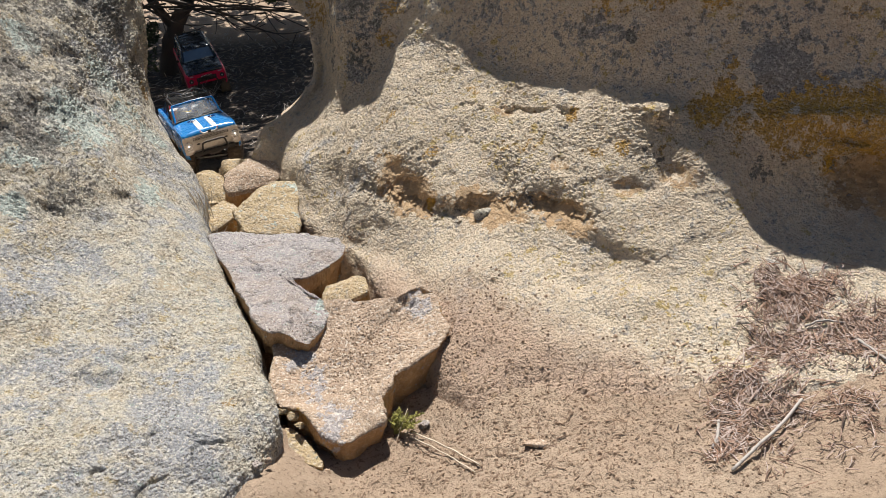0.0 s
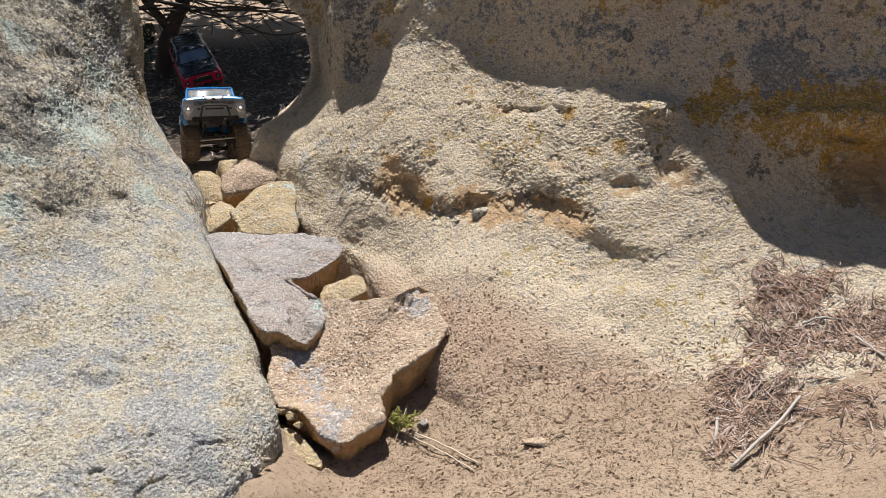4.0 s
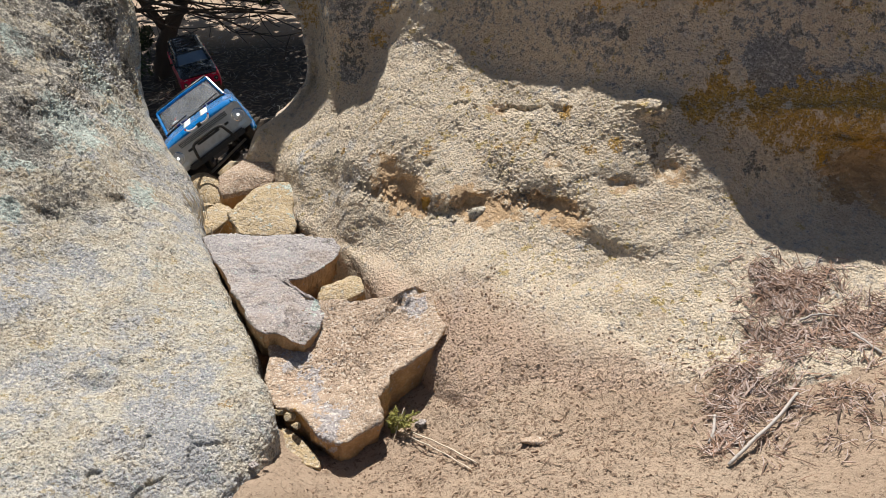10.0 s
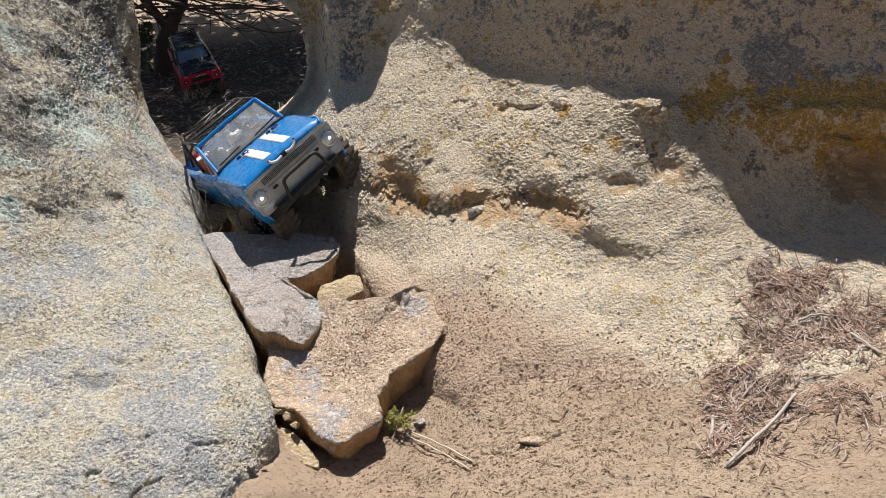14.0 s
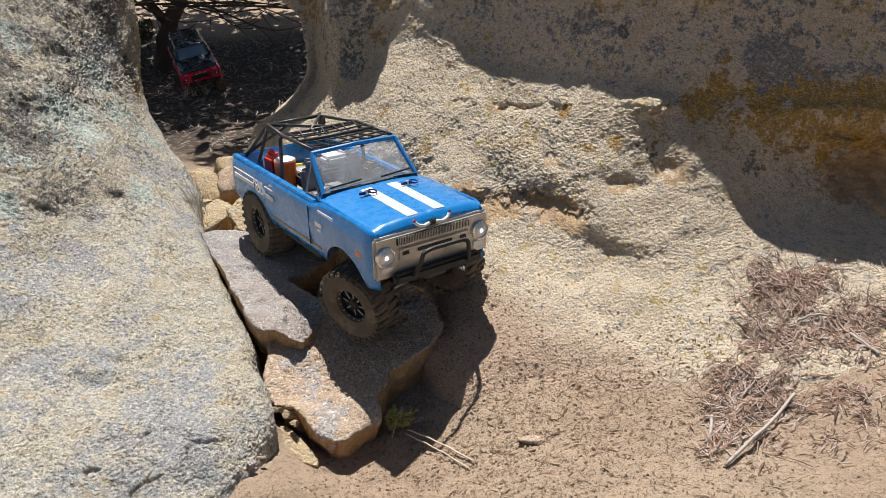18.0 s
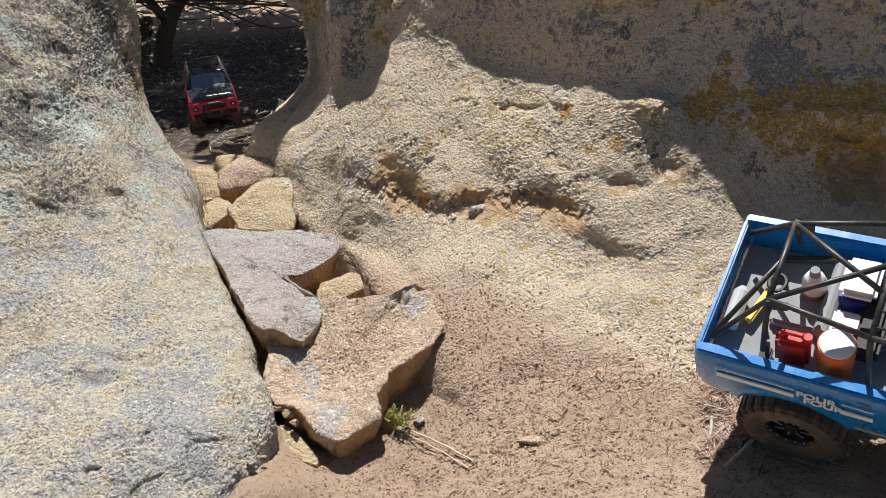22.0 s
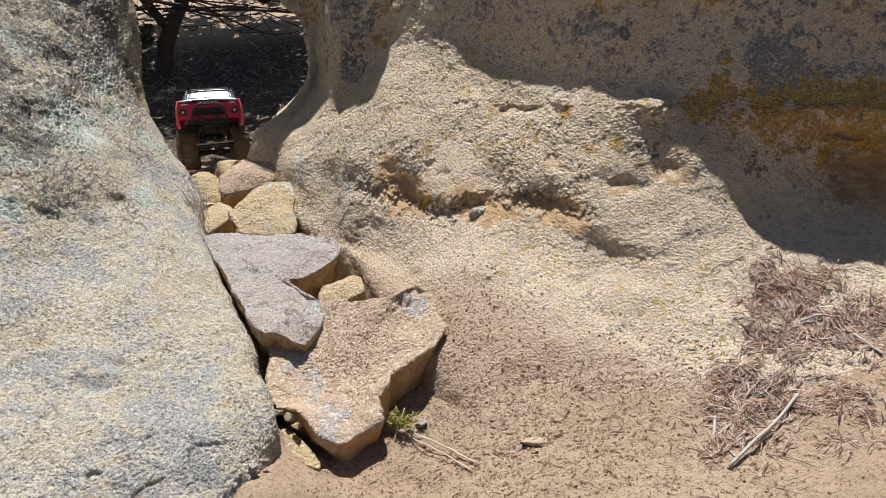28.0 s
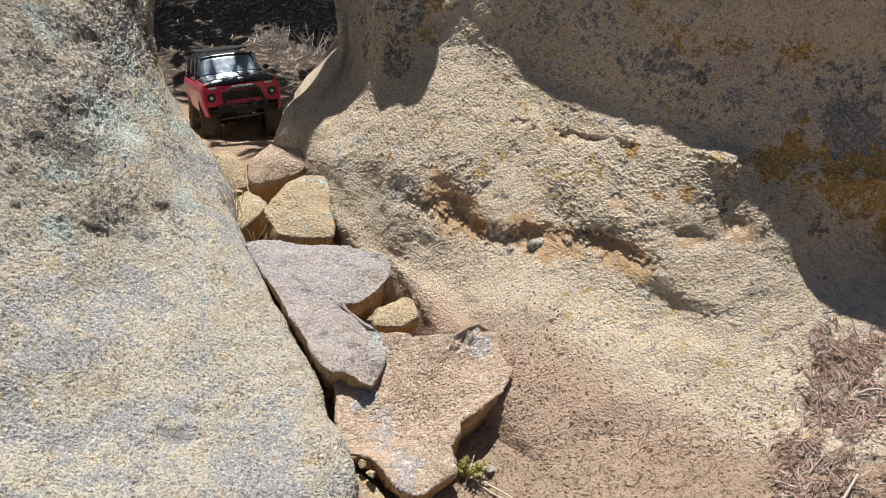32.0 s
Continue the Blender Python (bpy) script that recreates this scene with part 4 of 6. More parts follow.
def body_side(sgn):
    xs = np.linspace(-0.114, 0.428, 110)
    p = np.zeros((len(xs), 12, 3))
    for i, x in enumerate(xs):
        lo = arc_low(x)
        t = np.clip((x - 0.225) / 0.04, 0, 1)
        hi = 0.1215 + 0.0083 * t * t * (3 - 2 * t) - 0.003 * max(0, (x - 0.40) / 0.028)
        for j in range(12):
            v = j / 11
            z = lo + (hi - lo) * v
            w = (z - 0.03) / 0.092
            y = 0.1075 + 0.0065 * math.sin(math.pi * min(max(w, 0), 1) * 0.9) - 0.008 * max(0, w - 0.8) * 5 * max(0, w - 0.8)
            y -= 0.009 * max(0, (x - 0.40) / 0.028) ** 2 + 0.006 * max(0, (-0.095 - x) / 0.019) ** 2
            edge = min(abs(math.hypot(x - cx, z - 0.006) - 0.071) for cx in (0.0, WHEELBASE))
            y += 0.0028 * math.exp(-(edge / 0.006) ** 2)
            y += 0.0012 * math.exp(-((z - 0.104) / 0.004) ** 2)
            p[i, j] = (x, sgn * y, z)
    return shell(p, 0.003, -sgn)


def hood_grid(grow=0.0):
    xs, ys = np.linspace(0.246, 0.427, 40), np.linspace(-0.1035, 0.1035, 41)
    p = np.zeros((40, 41, 3))
    for i, x in enumerate(xs):
        for j, y in enumerate(ys):
            z = 0.1303 + 0.0062 * (1 - (y / 0.1035) ** 2)
            t = np.clip((0.092 - abs(y)) / 0.006, 0, 1)
            z += 0.0022 * t * t * (3 - 2 * t) * np.clip((0.419 - x) / 0.006, 0, 1)
            z -= 0.0012 * math.exp(-(y / 0.002) ** 2)
            z -= 0.012 * max(0, (x - 0.412) / 0.015) ** 2 + 0.003 * max(0, (x - 0.30) / 0.12)
            p[i, j] = (x, y, z + grow)
    return p


def build_wheel_meshes():
    half = TYRE_W / 2
    k = TYRE_R / 0.061
    prof = [(0.031, -half * 0.80), (0.036 * k, -half * 0.95), (0.045 * k, -half), (0.053 * k, -half * 0.93), (0.0572 * k, -half * 0.75), (0.0585 * k, -half * 0.4), (0.0588 * k, 0),
            (0.0585 * k, half * 0.4), (0.0572 * k, half * 0.75), (0.053 * k, half * 0.93), (0.045 * k, half), (0.036 * k, half * 0.95), (0.031, half * 0.80), (0.028, 0), (0.031, -half * 0.80)]
    bm = lathe(prof, 56)
    lug = bmesh.new()
    block((0.0055, half * 0.80, 0.0082), (0.0580 * k, half * 0.47, 0), 0.0009, (0, 0, 0), 1.0, lug)
    block((0.0090, 0.0036, 0.0076), (0.0540 * k, half * 0.92, 0), 0.0009, (0, 0, 14), 1.0, lug)
    lug_mesh = bpy.data.meshes.new("tread_block")
    bmesh.ops.recalc_face_normals(lug, faces=lug.faces)
    lug.to_mesh(lug_mesh)
    lug.free()
    lug_mesh.materials.append(M_RUBBER)
    tyre = bpy.data.meshes.new("tyre")
    bmesh.ops.recalc_face_normals(bm, faces=bm.faces)
    bm.to_mesh(tyre)
    bm.free()
    tyre.materials.append(M_RUBBER)
    rim = lathe([(0.0305, -0.018), (0.0305, 0.012), (0.0285, 0.014), (0.0275, 0.008), (0.012, 0.004), (0.0, 0.006)], 40)
    lathe([(0.0075, 0.004), (0.0075, 0.014), (0.0055, 0.016), (0.0, 0.016)], 16, bm=rim)
    hub = bpy.data.meshes.new("wheel")
    bmesh.ops.recalc_face_normals(rim, faces=rim.faces)
    rim.to_mesh(hub)
    rim.free()
    hub.materials.append(M_BLACK)
    ring = lathe([(0.0275, 0.0125), (0.0275, 0.0155), (0.0300, 0.0165), (0.0320, 0.0155), (0.0320, 0.0125), (0.0275, 0.0125)], 40)
    edge = lathe([(0.0316, 0.0150), (0.0316, 0.0160), (0.0325, 0.0160), (0.0325, 0.0150), (0.0316, 0.0150)], 40)
    for k in range(16):
        a = k * math.tau / 16
        lathe([(0.0012, 0.0160), (0.0012, 0.0180), (0.0, 0.0180)], 6, bm=edge, at=(0.0297 * math.cos(a), 0, 0.0297 * math.sin(a)))
    lock = bpy.data.meshes.new("beadlock_ring")
    bmesh.ops.recalc_face_normals(ring, faces=ring.faces)
    ring.to_mesh(lock)
    ring.free()
    lock.materials.append(M_BLACK)
    shine = bpy.data.meshes.new("bolt_circle")
    bmesh.ops.recalc_face_normals(edge, faces=edge.faces)
    edge.to_mesh(shine)
    edge.free()
    shine.materials.append(M_RIMSHINE)
    glint = block((0.0150, 0.0010, 0.0016), (0.0185, 0.0128, 0), 0.0003, (0, 0, -8))
    face = bpy.data.meshes.new("spoke_face")
    glint.to_mesh(face)
    glint.free()
    face.materials.append(M_RIMSHINE)
    sp = block((0.0195, 0.005, 0.0050), (0.0175, 0.0095, 0), 0.0010, (0, 0, -8))
    spoke = bpy.data.meshes.new("spoke")
    sp.to_mesh(spoke)
    sp.free()
    spoke.materials.append(M_BLACK)
    return hub, tyre, lock, lug_mesh, spoke, shine, face


WHEEL_MESHES = build_wheel_meshes()


def add_wheels(truck):
    made = []
    for x in (0.0, WHEELBASE):
        for s in (-1, 1):
            hub = new("wheel", WHEEL_MESHES[0])
            hub.parent = truck
            hub.matrix_basis = pose(x, s * TRACK, 0, 0, 0, 0 if s > 0 else 180)
            for name, me in (("tyre", WHEEL_MESHES[1]), ("beadlock_ring", WHEEL_MESHES[2]), ("bolt_circle", WHEEL_MESHES[5])):
                o = new(name, me)
                o.parent = hub
            for k in range(8):
                o = new("spoke", WHEEL_MESHES[4])
                o.parent = hub
                o.matrix_basis = pose(0, 0, 0, 0, k * 45, 0)
                o = new("spoke_face", WHEEL_MESHES[6])
                o.parent = hub
                o.matrix_basis = pose(0, 0, 0, 0, k * 45, 0)
            for k in range(52):
                o = new("tread_block", WHEEL_MESHES[3])
                o.parent = hub
                o.matrix_basis = pose(0, 0, 0, 0, -k * 360 / 52, 0) @ (pose(0, 0, 0) if k % 2 else pose(0, 0, 0, 180, 0, 0))
            made.append((hub, x, s))
    return made


def text_part(words, size, m, material, parent, label=""):
    cu = bpy.data.curves.new("lettering", "FONT")
    cu.body, cu.size, cu.extrude, cu.offset = words, size, 0.0004, size * 0.03
    cu.align_x = "CENTER"
    ob = new("lettering", cu)
    dg = bpy.context.evaluated_depsgraph_get()
    me = bpy.data.meshes.new_from_object(ob.evaluated_get(dg))
    bpy.data.objects.remove(ob)
    me.materials.clear()
    me.materials.append(material)
    me.transform(m)
    out = new("lettering", me)
    out.parent = parent
    if label:
        tagged(out, label)
    return out


def running_gear(truck):
    for s in (-1, 1):
        part("frame_rail", block((0.40, 0.008, 0.016), (0.165, s * 0.035, 0.030), 0.001), M_STEEL, truck)
        for x in (0.0, WHEELBASE):
            part("shock_absorber", tube([(x + 0.012, s * 0.055, 0.0), (x - 0.004, s * 0.045, 0.075)], 0.0065, 10), M_STEEL, truck)
            part("suspension_link", tube([(x, s * 0.045, -0.004), (0.162 + (x - 0.162) * 0.35, s * 0.028, 0.012)], 0.0032, 8), M_STEEL, truck)
        part("side_step", tube([(0.085, s * 0.09, 0.026), (0.09, s * 0.099, 0.022), (0.235, s * 0.099, 0.022), (0.24, s * 0.09, 0.026)], 0.004, 8), M_BLACK, truck)
    part("skid_plate", block((0.11, 0.07, 0.018), (0.16, 0, 0.018), 0.003), M_BLACK, truck)
    axles = []
    for x in (0.0, WHEELBASE):
        axle = part("axle", tube([(0, -0.072, 0), (0, 0.072, 0)], 0.0085, 12), M_STEEL, truck)
        axle.matrix_basis = pose(x, 0, AXLE)
        part("axle_housing", lathe([(0.0, -0.016), (0.014, -0.014), (0.018, 0), (0.014, 0.014), (0.0, 0.016)], 16, at=(0.004, 0.018, 0)), M_STEEL, axle)
        axles.append((axle, x))
    part("steering_link", tube([(0.026, -0.07, 0.004), (0.026, 0.07, 0.010)], 0.0035, 8), M_SILVER, axle, "bare aluminium steering link")
    part("drive_shaft", tube([(0.01, 0.01, 0.004), (0.15, 0, 0.02), (0.315, 0.015, 0.004)], 0.004, 8), M_STEEL, truck)
    part("winch", block((0.018, 0.045, 0.018), (0.428, 0, 0.040), 0.003), M_STEEL, truck)
    return axles


def blue_truck():
    t = new("model_truck")
    tagged(t, "blue open-top radio-controlled toy truck with white hood stripes and roll cage", "toy truck", "radio-controlled trucks")
    for s in (-1, 1):
        part("side_panel", body_side(s), M_BLUE, t, smooth=True)
        part("bed_rail", block((0.345, 0.013, 0.005), (0.061, s * 0.1015, 0.1225), 0.002), M_BLUE, t)
        part("inner_panel", block((0.33, 0.003, 0.048), (0.062, s * 0.0945, 0.098), 0.001), M_BLUE, t)
    part("tailgate", block((0.006, 0.200, 0.080), (-0.110, 0, 0.0825), 0.002), M_BLUE, t)
    part("rear_bumper", block((0.012, 0.200, 0.012), (-0.117, 0, 0.048), 0.003), M_SILVER, t)
    part("tray", block((0.335, 0.186, 0.006), (0.062, 0, 0.077), 0.002), M_GREY, t, "grey plastic load tray")
    part("tray_hump", block((0.20, 0.05, 0.014), (0.05, 0.0, 0.086), 0.004), M_GREY, t)
    part("hood", shell(hood_grid(), 0.003), M_BLUE, t, smooth=True)
    part("cowl", block((0.022, 0.196, 0.010), (0.2370, 0, 0.1290), 0.002), M_BLUE, t)
    for k in range(9):
        part("cowl_slot", block((0.010, 0.010, 0.0012), (0.2405, -0.072 + k * 0.018, 0.1346), 0.0004), M_BLACK, t)
    for s in (-1, 1):
        g = hood_grid(0.0008)
        y0 = 20 + s * 5
        part("hood_stripe", shell(g[5:37, y0 - 2:y0 + 3], 0.0009), M_WHITE, t, "white vinyl stripe", smooth=True)
        pin = part("hood_pin", lathe([(0.0028, 0.134), (0.0028, 0.147), (0.0, 0.147)], 10, "z", at=(0.297, s * 0.041, 0)), M_CHROME, t)
        part("clip", tube([(0.297 + 0.009 * math.cos(a), s * 0.041 + 0.012 + 0.007 * math.sin(a), 0.1432) for a in np.linspace(0, math.tau, 14)[:-1]], 0.0013, 6, closed=True), M_CLIP, pin)
        part("clip_bar", tube([(0.297, s * 0.041 - 0.012, 0.1432), (0.297, s * 0.041 + 0.008, 0.1432)], 0.0026, 6), M_CLIP, pin)
        part("windscreen_wiper", tube([(0.246, s * 0.05 - 0.03, 0.145), (0.247, s * 0.05 + 0.03, 0.149)], 0.0017, 6), M_BLACK, t)
    # front
    part("grille_surround", block((0.010, 0.219, 0.070), (0.4265, 0, 0.0845), 0.006), M_SILVER, t, "dull silver front surround")
    part("grille", block((0.004, 0.140, 0.013), (0.4315, 0, 0.1075), 0.001), M_BLACK, t)
    for k in range(46):
        part("grille_bar", block((0.002, 0.0012, 0.0125), (0.4340, -0.0675 + k * 0.003, 0.1075), 0.0), M_SILVER, t)
    part("centre_bar", block((0.004, 0.136, 0.020), (0.4325, 0, 0.0855), 0.002), M_SILVER, t)
    part("badge_slot", block((0.002, 0.066, 0.006), (0.4350, 0, 0.0865), 0.001), M_BLACK, t)
    for s in (-1, 1):
        part("grille_slot", block((0.002, 0.012, 0.006), (0.4350, s * 0.055, 0.0865), 0.001), M_BLACK, t)
        lamp = part("headlight", lathe([(0.0, -0.002), (0.0165, -0.002), (0.0165, 0.004), (0.0140, 0.005), (0.0130, 0.002)], 28, "y"), M_CHROME, t)
        lamp.matrix_basis = pose(0.4315, s * 0.0915, 0.0875, 0, 0, -90)
        part("lens", lathe([(0.0, 0.0055), (0.007, 0.005), (0.0130, 0.0025)], 24, "y"), M_LENS, lamp)
        part("bulb", lathe([(0.0, 0.0070), (0.0022, 0.0066), (0.0032, 0.0052)], 12, "y"), M_LAMP, lamp, "lit white headlight bulb")
        part("turn_signal", block((0.003, 0.022, 0.009), (0.4320, s * 0.0885, 0.0655), 0.001), M_LENS, t)
        part("side_marker", block((0.016, 0.002, 0.009), (0.389, s * 0.1135, 0.083), 0.0006), M_AMBER, t, "amber side marker")
        part("door_handle", block((0.014, 0.003, 0.003), (0.075, s * 0.1125, 0.110), 0.001), M_CHROME, t)
        part("door_gap", block((0.0012, 0.002, 0.070), (0.224, s * 0.1135, 0.080), 0.0), M_BLACK, t)
        part("pinstripe", block((0.19, 0.0016, 0.004), (0.165, s * 0.1112, 0.048), 0.0), M_GOLD, t, "thin gold pinstripe")
        part("tail_light", block((0.012, 0.002, 0.006), (-0.098, s * 0.1085, 0.075), 0.0006), M_AMBER, t)
    part("bumper", block((0.016, 0.165, 0.016), (0.441, 0, 0.050), 0.004), M_BLACK, t)
    part("bull_bar", tube(spline([(0.452, -0.052, 0.052), (0.462, -0.046, 0.078), (0.464, -0.038, 0.094), (0.464, 0, 0.096), (0.464, 0.038, 0.094), (0.462, 0.046, 0.078), (0.452, 0.052, 0.052)], 25), 0.0036, 8), M_BLACK, t)
    part("tow_hook", tube([(0.458, 0.03, 0.046), (0.466, 0.034, 0.044), (0.458, 0.038, 0.046)], 0.002, 6), M_CHROME, t)
    horn = part("horn_emblem", block((0.004, 0.016, 0.010), (0.4275, 0, 0.1225), 0.002), M_BLACK, t)
    for s in (-1, 1):
        part("horn", tube(spline([(0.4285, s * 0.006, 0.1225), (0.431, s * 0.018, 0.1215), (0.430, s * 0.028, 0.1245), (0.428, s * 0.033, 0.130)], 10), 0.0027, 8), M_WHITE, horn)
        part("horn_tip", tube([(0.4283, s * 0.0325, 0.1290), (0.4275, s * 0.0345, 0.1335)], 0.0024, 6), M_CANRED, horn)
    # windscreen
    bl, br, tl, tr = (0.246, -0.0925, 0.136), (0.246, 0.0925, 0.136), (0.193, -0.083, 0.193), (0.193, 0.083, 0.193)
    for a, b in ((bl, tl), (br, tr)):
        part("windscreen_pillar", tube([a, b], 0.0042, 8), M_BLUE, t)
    part("windscreen_header", tube([tl, (0.195, 0, 0.196), tr], 0.0042, 8), M_BLUE, t)
    part("windscreen_base", tube([bl, (0.251, 0, 0.139), br], 0.0036, 8), M_BLACK, t)
    pane = np.array([[Vector(bl).lerp(Vector(br), u).lerp(Vector(tl).lerp(Vector(tr), u), v) + Vector((0.005 * (1 - (2 * u - 1) ** 2), 0, 0)) for v in np.linspace(0.05, 0.95, 8)] for u in np.linspace(0.03, 0.97, 12)])
    gl = part("windscreen", shell(pane, 0.0010), M_GLASS, t, "clear plastic windscreen", smooth=True)
    gl.visible_shadow = False
    for s in (-1, 1):
        part("vent_frame", tube([(0.236, s * 0.096, 0.132), (0.190, s * 0.097, 0.126), (0.199, s * 0.087, 0.182)], 0.0022, 6, closed=True), M_SILVER, t)
    # cage
    bars = []
    for s in (-1, 1):
        bars += [[(0.075, s * 0.088, 0.118), (0.070, s * 0.082, 0.190), (0.070, s * 0.076, 0.197)],
                 [(0.070, s * 0.078, 0.197), (0.190, s * 0.079, 0.198)],
                 [(0.070, s * 0.078, 0.197), (-0.040, s * 0.056, 0.190), (-0.100, s * 0.082, 0.118)],
                 [(-0.040, s * 0.056, 0.190), (-0.040, s * 0.082, 0.118)],
                 [(-0.040, s * 0.056, 0.190), (0.070, -s * 0.020, 0.197)]]
    bars += [[(0.070, -0.078, 0.197), (0.070, 0.078, 0.197)], [(-0.040, -0.056, 0.190), (-0.040, 0.056, 0.190)], [(0.130, -0.078, 0.198), (0.130, 0.078, 0.198)],
             [(-0.100, -0.082, 0.122), (-0.040, 0.0, 0.190)]]
    for b in bars:
        part("cage_bar", tube(b, 0.0034, 8), M_STEEL, t, smooth=True)
    for s in (-1, 1):
        part("cage_plate", block((0.024, 0.003, 0.016), (-0.030, s * 0.058, 0.184), 0.001, (0, 0, -s * 10)), M_STEEL, t)
    for k in range(7):
        y = -0.066 + k * 0.022
        part("net_cord", tube(spline([(0.072, y, 0.200), (0.10, y + 0.004 * (-1) ** k, 0.194), (0.14, y - 0.003, 0.196), (0.19, y * 1.05, 0.200)], 10), 0.0016, 6), M_BLACK, t)
    for k in range(6):
        x = 0.082 + k * 0.020
        part("net_cord", tube(spline([(x, -0.079, 0.199), (x + 0.005 * (-1) ** k, -0.03, 0.195), (x - 0.004, 0.03, 0.195), (x, 0.079, 0.199)], 10), 0.0016, 6), M_BLACK, t)
    # inside
    for s in (-1, 1):
        seat = part("seat", block((0.045, 0.050, 0.018), (0.140, s * 0.045, 0.092), 0.006), M_GREY, t, "dark grey bucket seat")
        part("backrest", block((0.014, 0.044, 0.046), (0.112, s * 0.045, 0.118), 0.006, (0, -12, 0)), M_GREY, seat)
        part("headrest", block((0.012, 0.026, 0.016), (0.104, s * 0.045, 0.148), 0.005), M_GREY, seat)
    part("dashboard", block((0.030, 0.176, 0.026), (0.215, 0, 0.118), 0.006), M_BLACK, t)
    part("steering_wheel", tube([(0.186 + 0.006 * math.sin(a), 0.045 + 0.017 * math.cos(a), 0.130 + 0.015 * math.sin(a)) for a in np.linspace(0, math.tau, 18)[:-1]], 0.0022, 6, closed=True), M_BLACK, t)
    part("gear_lever", tube([(0.165, 0, 0.09), (0.172, 0.002, 0.122)], 0.0018, 6), M_BLACK, t)
    part("bench", block((0.030, 0.10, 0.026), (0.062, 0.0, 0.102), 0.005), M_BLACK, t)
    part("bag", block((0.032, 0.036, 0.032), (0.160, 0.052, 0.128), 0.009), M_TAN, t, "brown leather bag")
    # load
    can = part("fuel_can", block((0.038, 0.021, 0.052), (-0.010, -0.066, 0.112), 0.005, (0, 0, 4)), M_CANRED, t, "red plastic fuel can")
    part("can_handle", tube([(-0.024, -0.066, 0.137), (-0.017, -0.066, 0.146), (-0.001, -0.066, 0.146), (0.006, -0.066, 0.137)], 0.0036, 6), M_CANRED, can)
    part("can_cap", lathe([(0.0, 0.138), (0.005, 0.138), (0.005, 0.147), (0.0, 0.147)], 12, "z", at=(0.006, -0.066, 0)), M_CANRED, can)
    cool = part("water_cooler", lathe([(0.0, 0.082), (0.0190, 0.082), (0.0205, 0.139), (0.0, 0.139)], 28, "z", at=(0.036, -0.062, 0)), M_ORANGE, t, "orange drinks cooler with white lid")
    part("lid", lathe([(0.0, 0.139), (0.0195, 0.139), (0.0190, 0.1415), (0.014, 0.143), (0.0, 0.143)], 28, "z", at=(0.036, -0.062, 0)), M_WHITE, cool)
    bot = part("bottle", lathe([(0.0, 0.082), (0.0145, 0.082), (0.0145, 0.116), (0.011, 0.126), (0.006, 0.131), (0.0, 0.131)], 24, "z", at=(-0.010, 0.030, 0)), M_WHITE, t, "white bottle with a dark label")
    part("bottle_label", lathe([(0.0149, 0.092), (0.0149, 0.102)], 24, "z", at=(-0.010, 0.030, 0)), M_TAN, bot)
    part("bottle_cap", lathe([(0.0, 0.131), (0.0065, 0.131), (0.0055, 0.141), (0.0, 0.141)], 14, "z", at=(-0.010, 0.030, 0)), M_GREY, bot)
    box = part("ice_box", block((0.040, 0.054, 0.036), (0.040, 0.040, 0.102), 0.005), M_COOLBLUE, t, "deep blue ice box with white lid")
    part("lid", block((0.041, 0.055, 0.014), (0.040, 0.040, 0.127), 0.005), M_WHITE, box)
    part("tool_case", block((0.032, 0.032, 0.024), (0.036, -0.014, 0.100), 0.003), M_WHITE, t)
    part("roll", tube([(0.012, -0.030, 0.098), (0.014, 0.072, 0.098)], 0.010, 12), M_GREY, t)
    part("yellow_tool", block((0.010, 0.056, 0.007), (-0.066, -0.005, 0.090), 0.002, (0, 0, -14)), M_YELLOWP, t, "yellow hand tool")
    part("clear_bottle", lathe([(0.0, -0.032), (0.010, -0.029), (0.011, 0.022), (0.005, 0.031), (0.0, 0.032)], 16, "y", at=(-0.090, -0.020, 0.096)), M_LENS, t, "clear bottle lying at the tailgate")
    part("jack", tube([(-0.060, 0.070, 0.090), (0.010, 0.078, 0.104)], 0.005, 8), M_BLACK, t)
    part("tool_post", tube([(-0.045, -0.045, 0.084), (-0.045, -0.052, 0.114)], 0.0028, 8), M_BLACK, t)
    part("winch_remote", block((0.014, 0.022, 0.010), (-0.040, -0.072, 0.088), 0.002), M_BLACK, t)
    part("cable_coil", tube([(-0.055 + 0.010 * math.cos(a), 0.036 + 0.013 * math.sin(a), 0.086) for a in np.linspace(0, math.tau, 16)[:-1]], 0.003, 6, closed=True), M_BLACK, t)
    # side lettering
    m = Matrix.Translation((0.028, -0.1168, 0.0965)) @ pose(0, 0, 0, 90, 0, 0)
    text_part("FOUR", 0.0165, m, M_WHITE, t, "white lettering")
    m = Matrix.Translation((0.036, -0.1168, 0.0845)) @ pose(0, 0, 0, 90, 0, 0)
    text_part("FOUR", 0.0165, m, M_WHITE, t, "white lettering")
    for x0, x1, z, h in ((-0.085, 0.004, 0.1065, 0.0014), (-0.085, 0.004, 0.0925, 0.008), (0.055, 0.088, 0.1035, 0.0014), (0.055, 0.088, 0.0865, 0.008)):
        part("decal_stripe", block((x1 - x0, 0.0016, h), ((x0 + x1) / 2, -0.1156, z), 0.0), M_WHITE, t, "white decal stripe")
    for x0, x1, z, h in ((0.262, 0.312, 0.1165, 0.0045), (0.250, 0.272, 0.092, 0.007), (0.256, 0.268, 0.082, 0.004)):
        part("decal_bar", block((x1 - x0, 0.0016, h), ((x0 + x1) / 2, -0.1141, z), 0.0), M_LENS, t)
    axles = running_gear(t)
    return t, add_wheels(t), axles


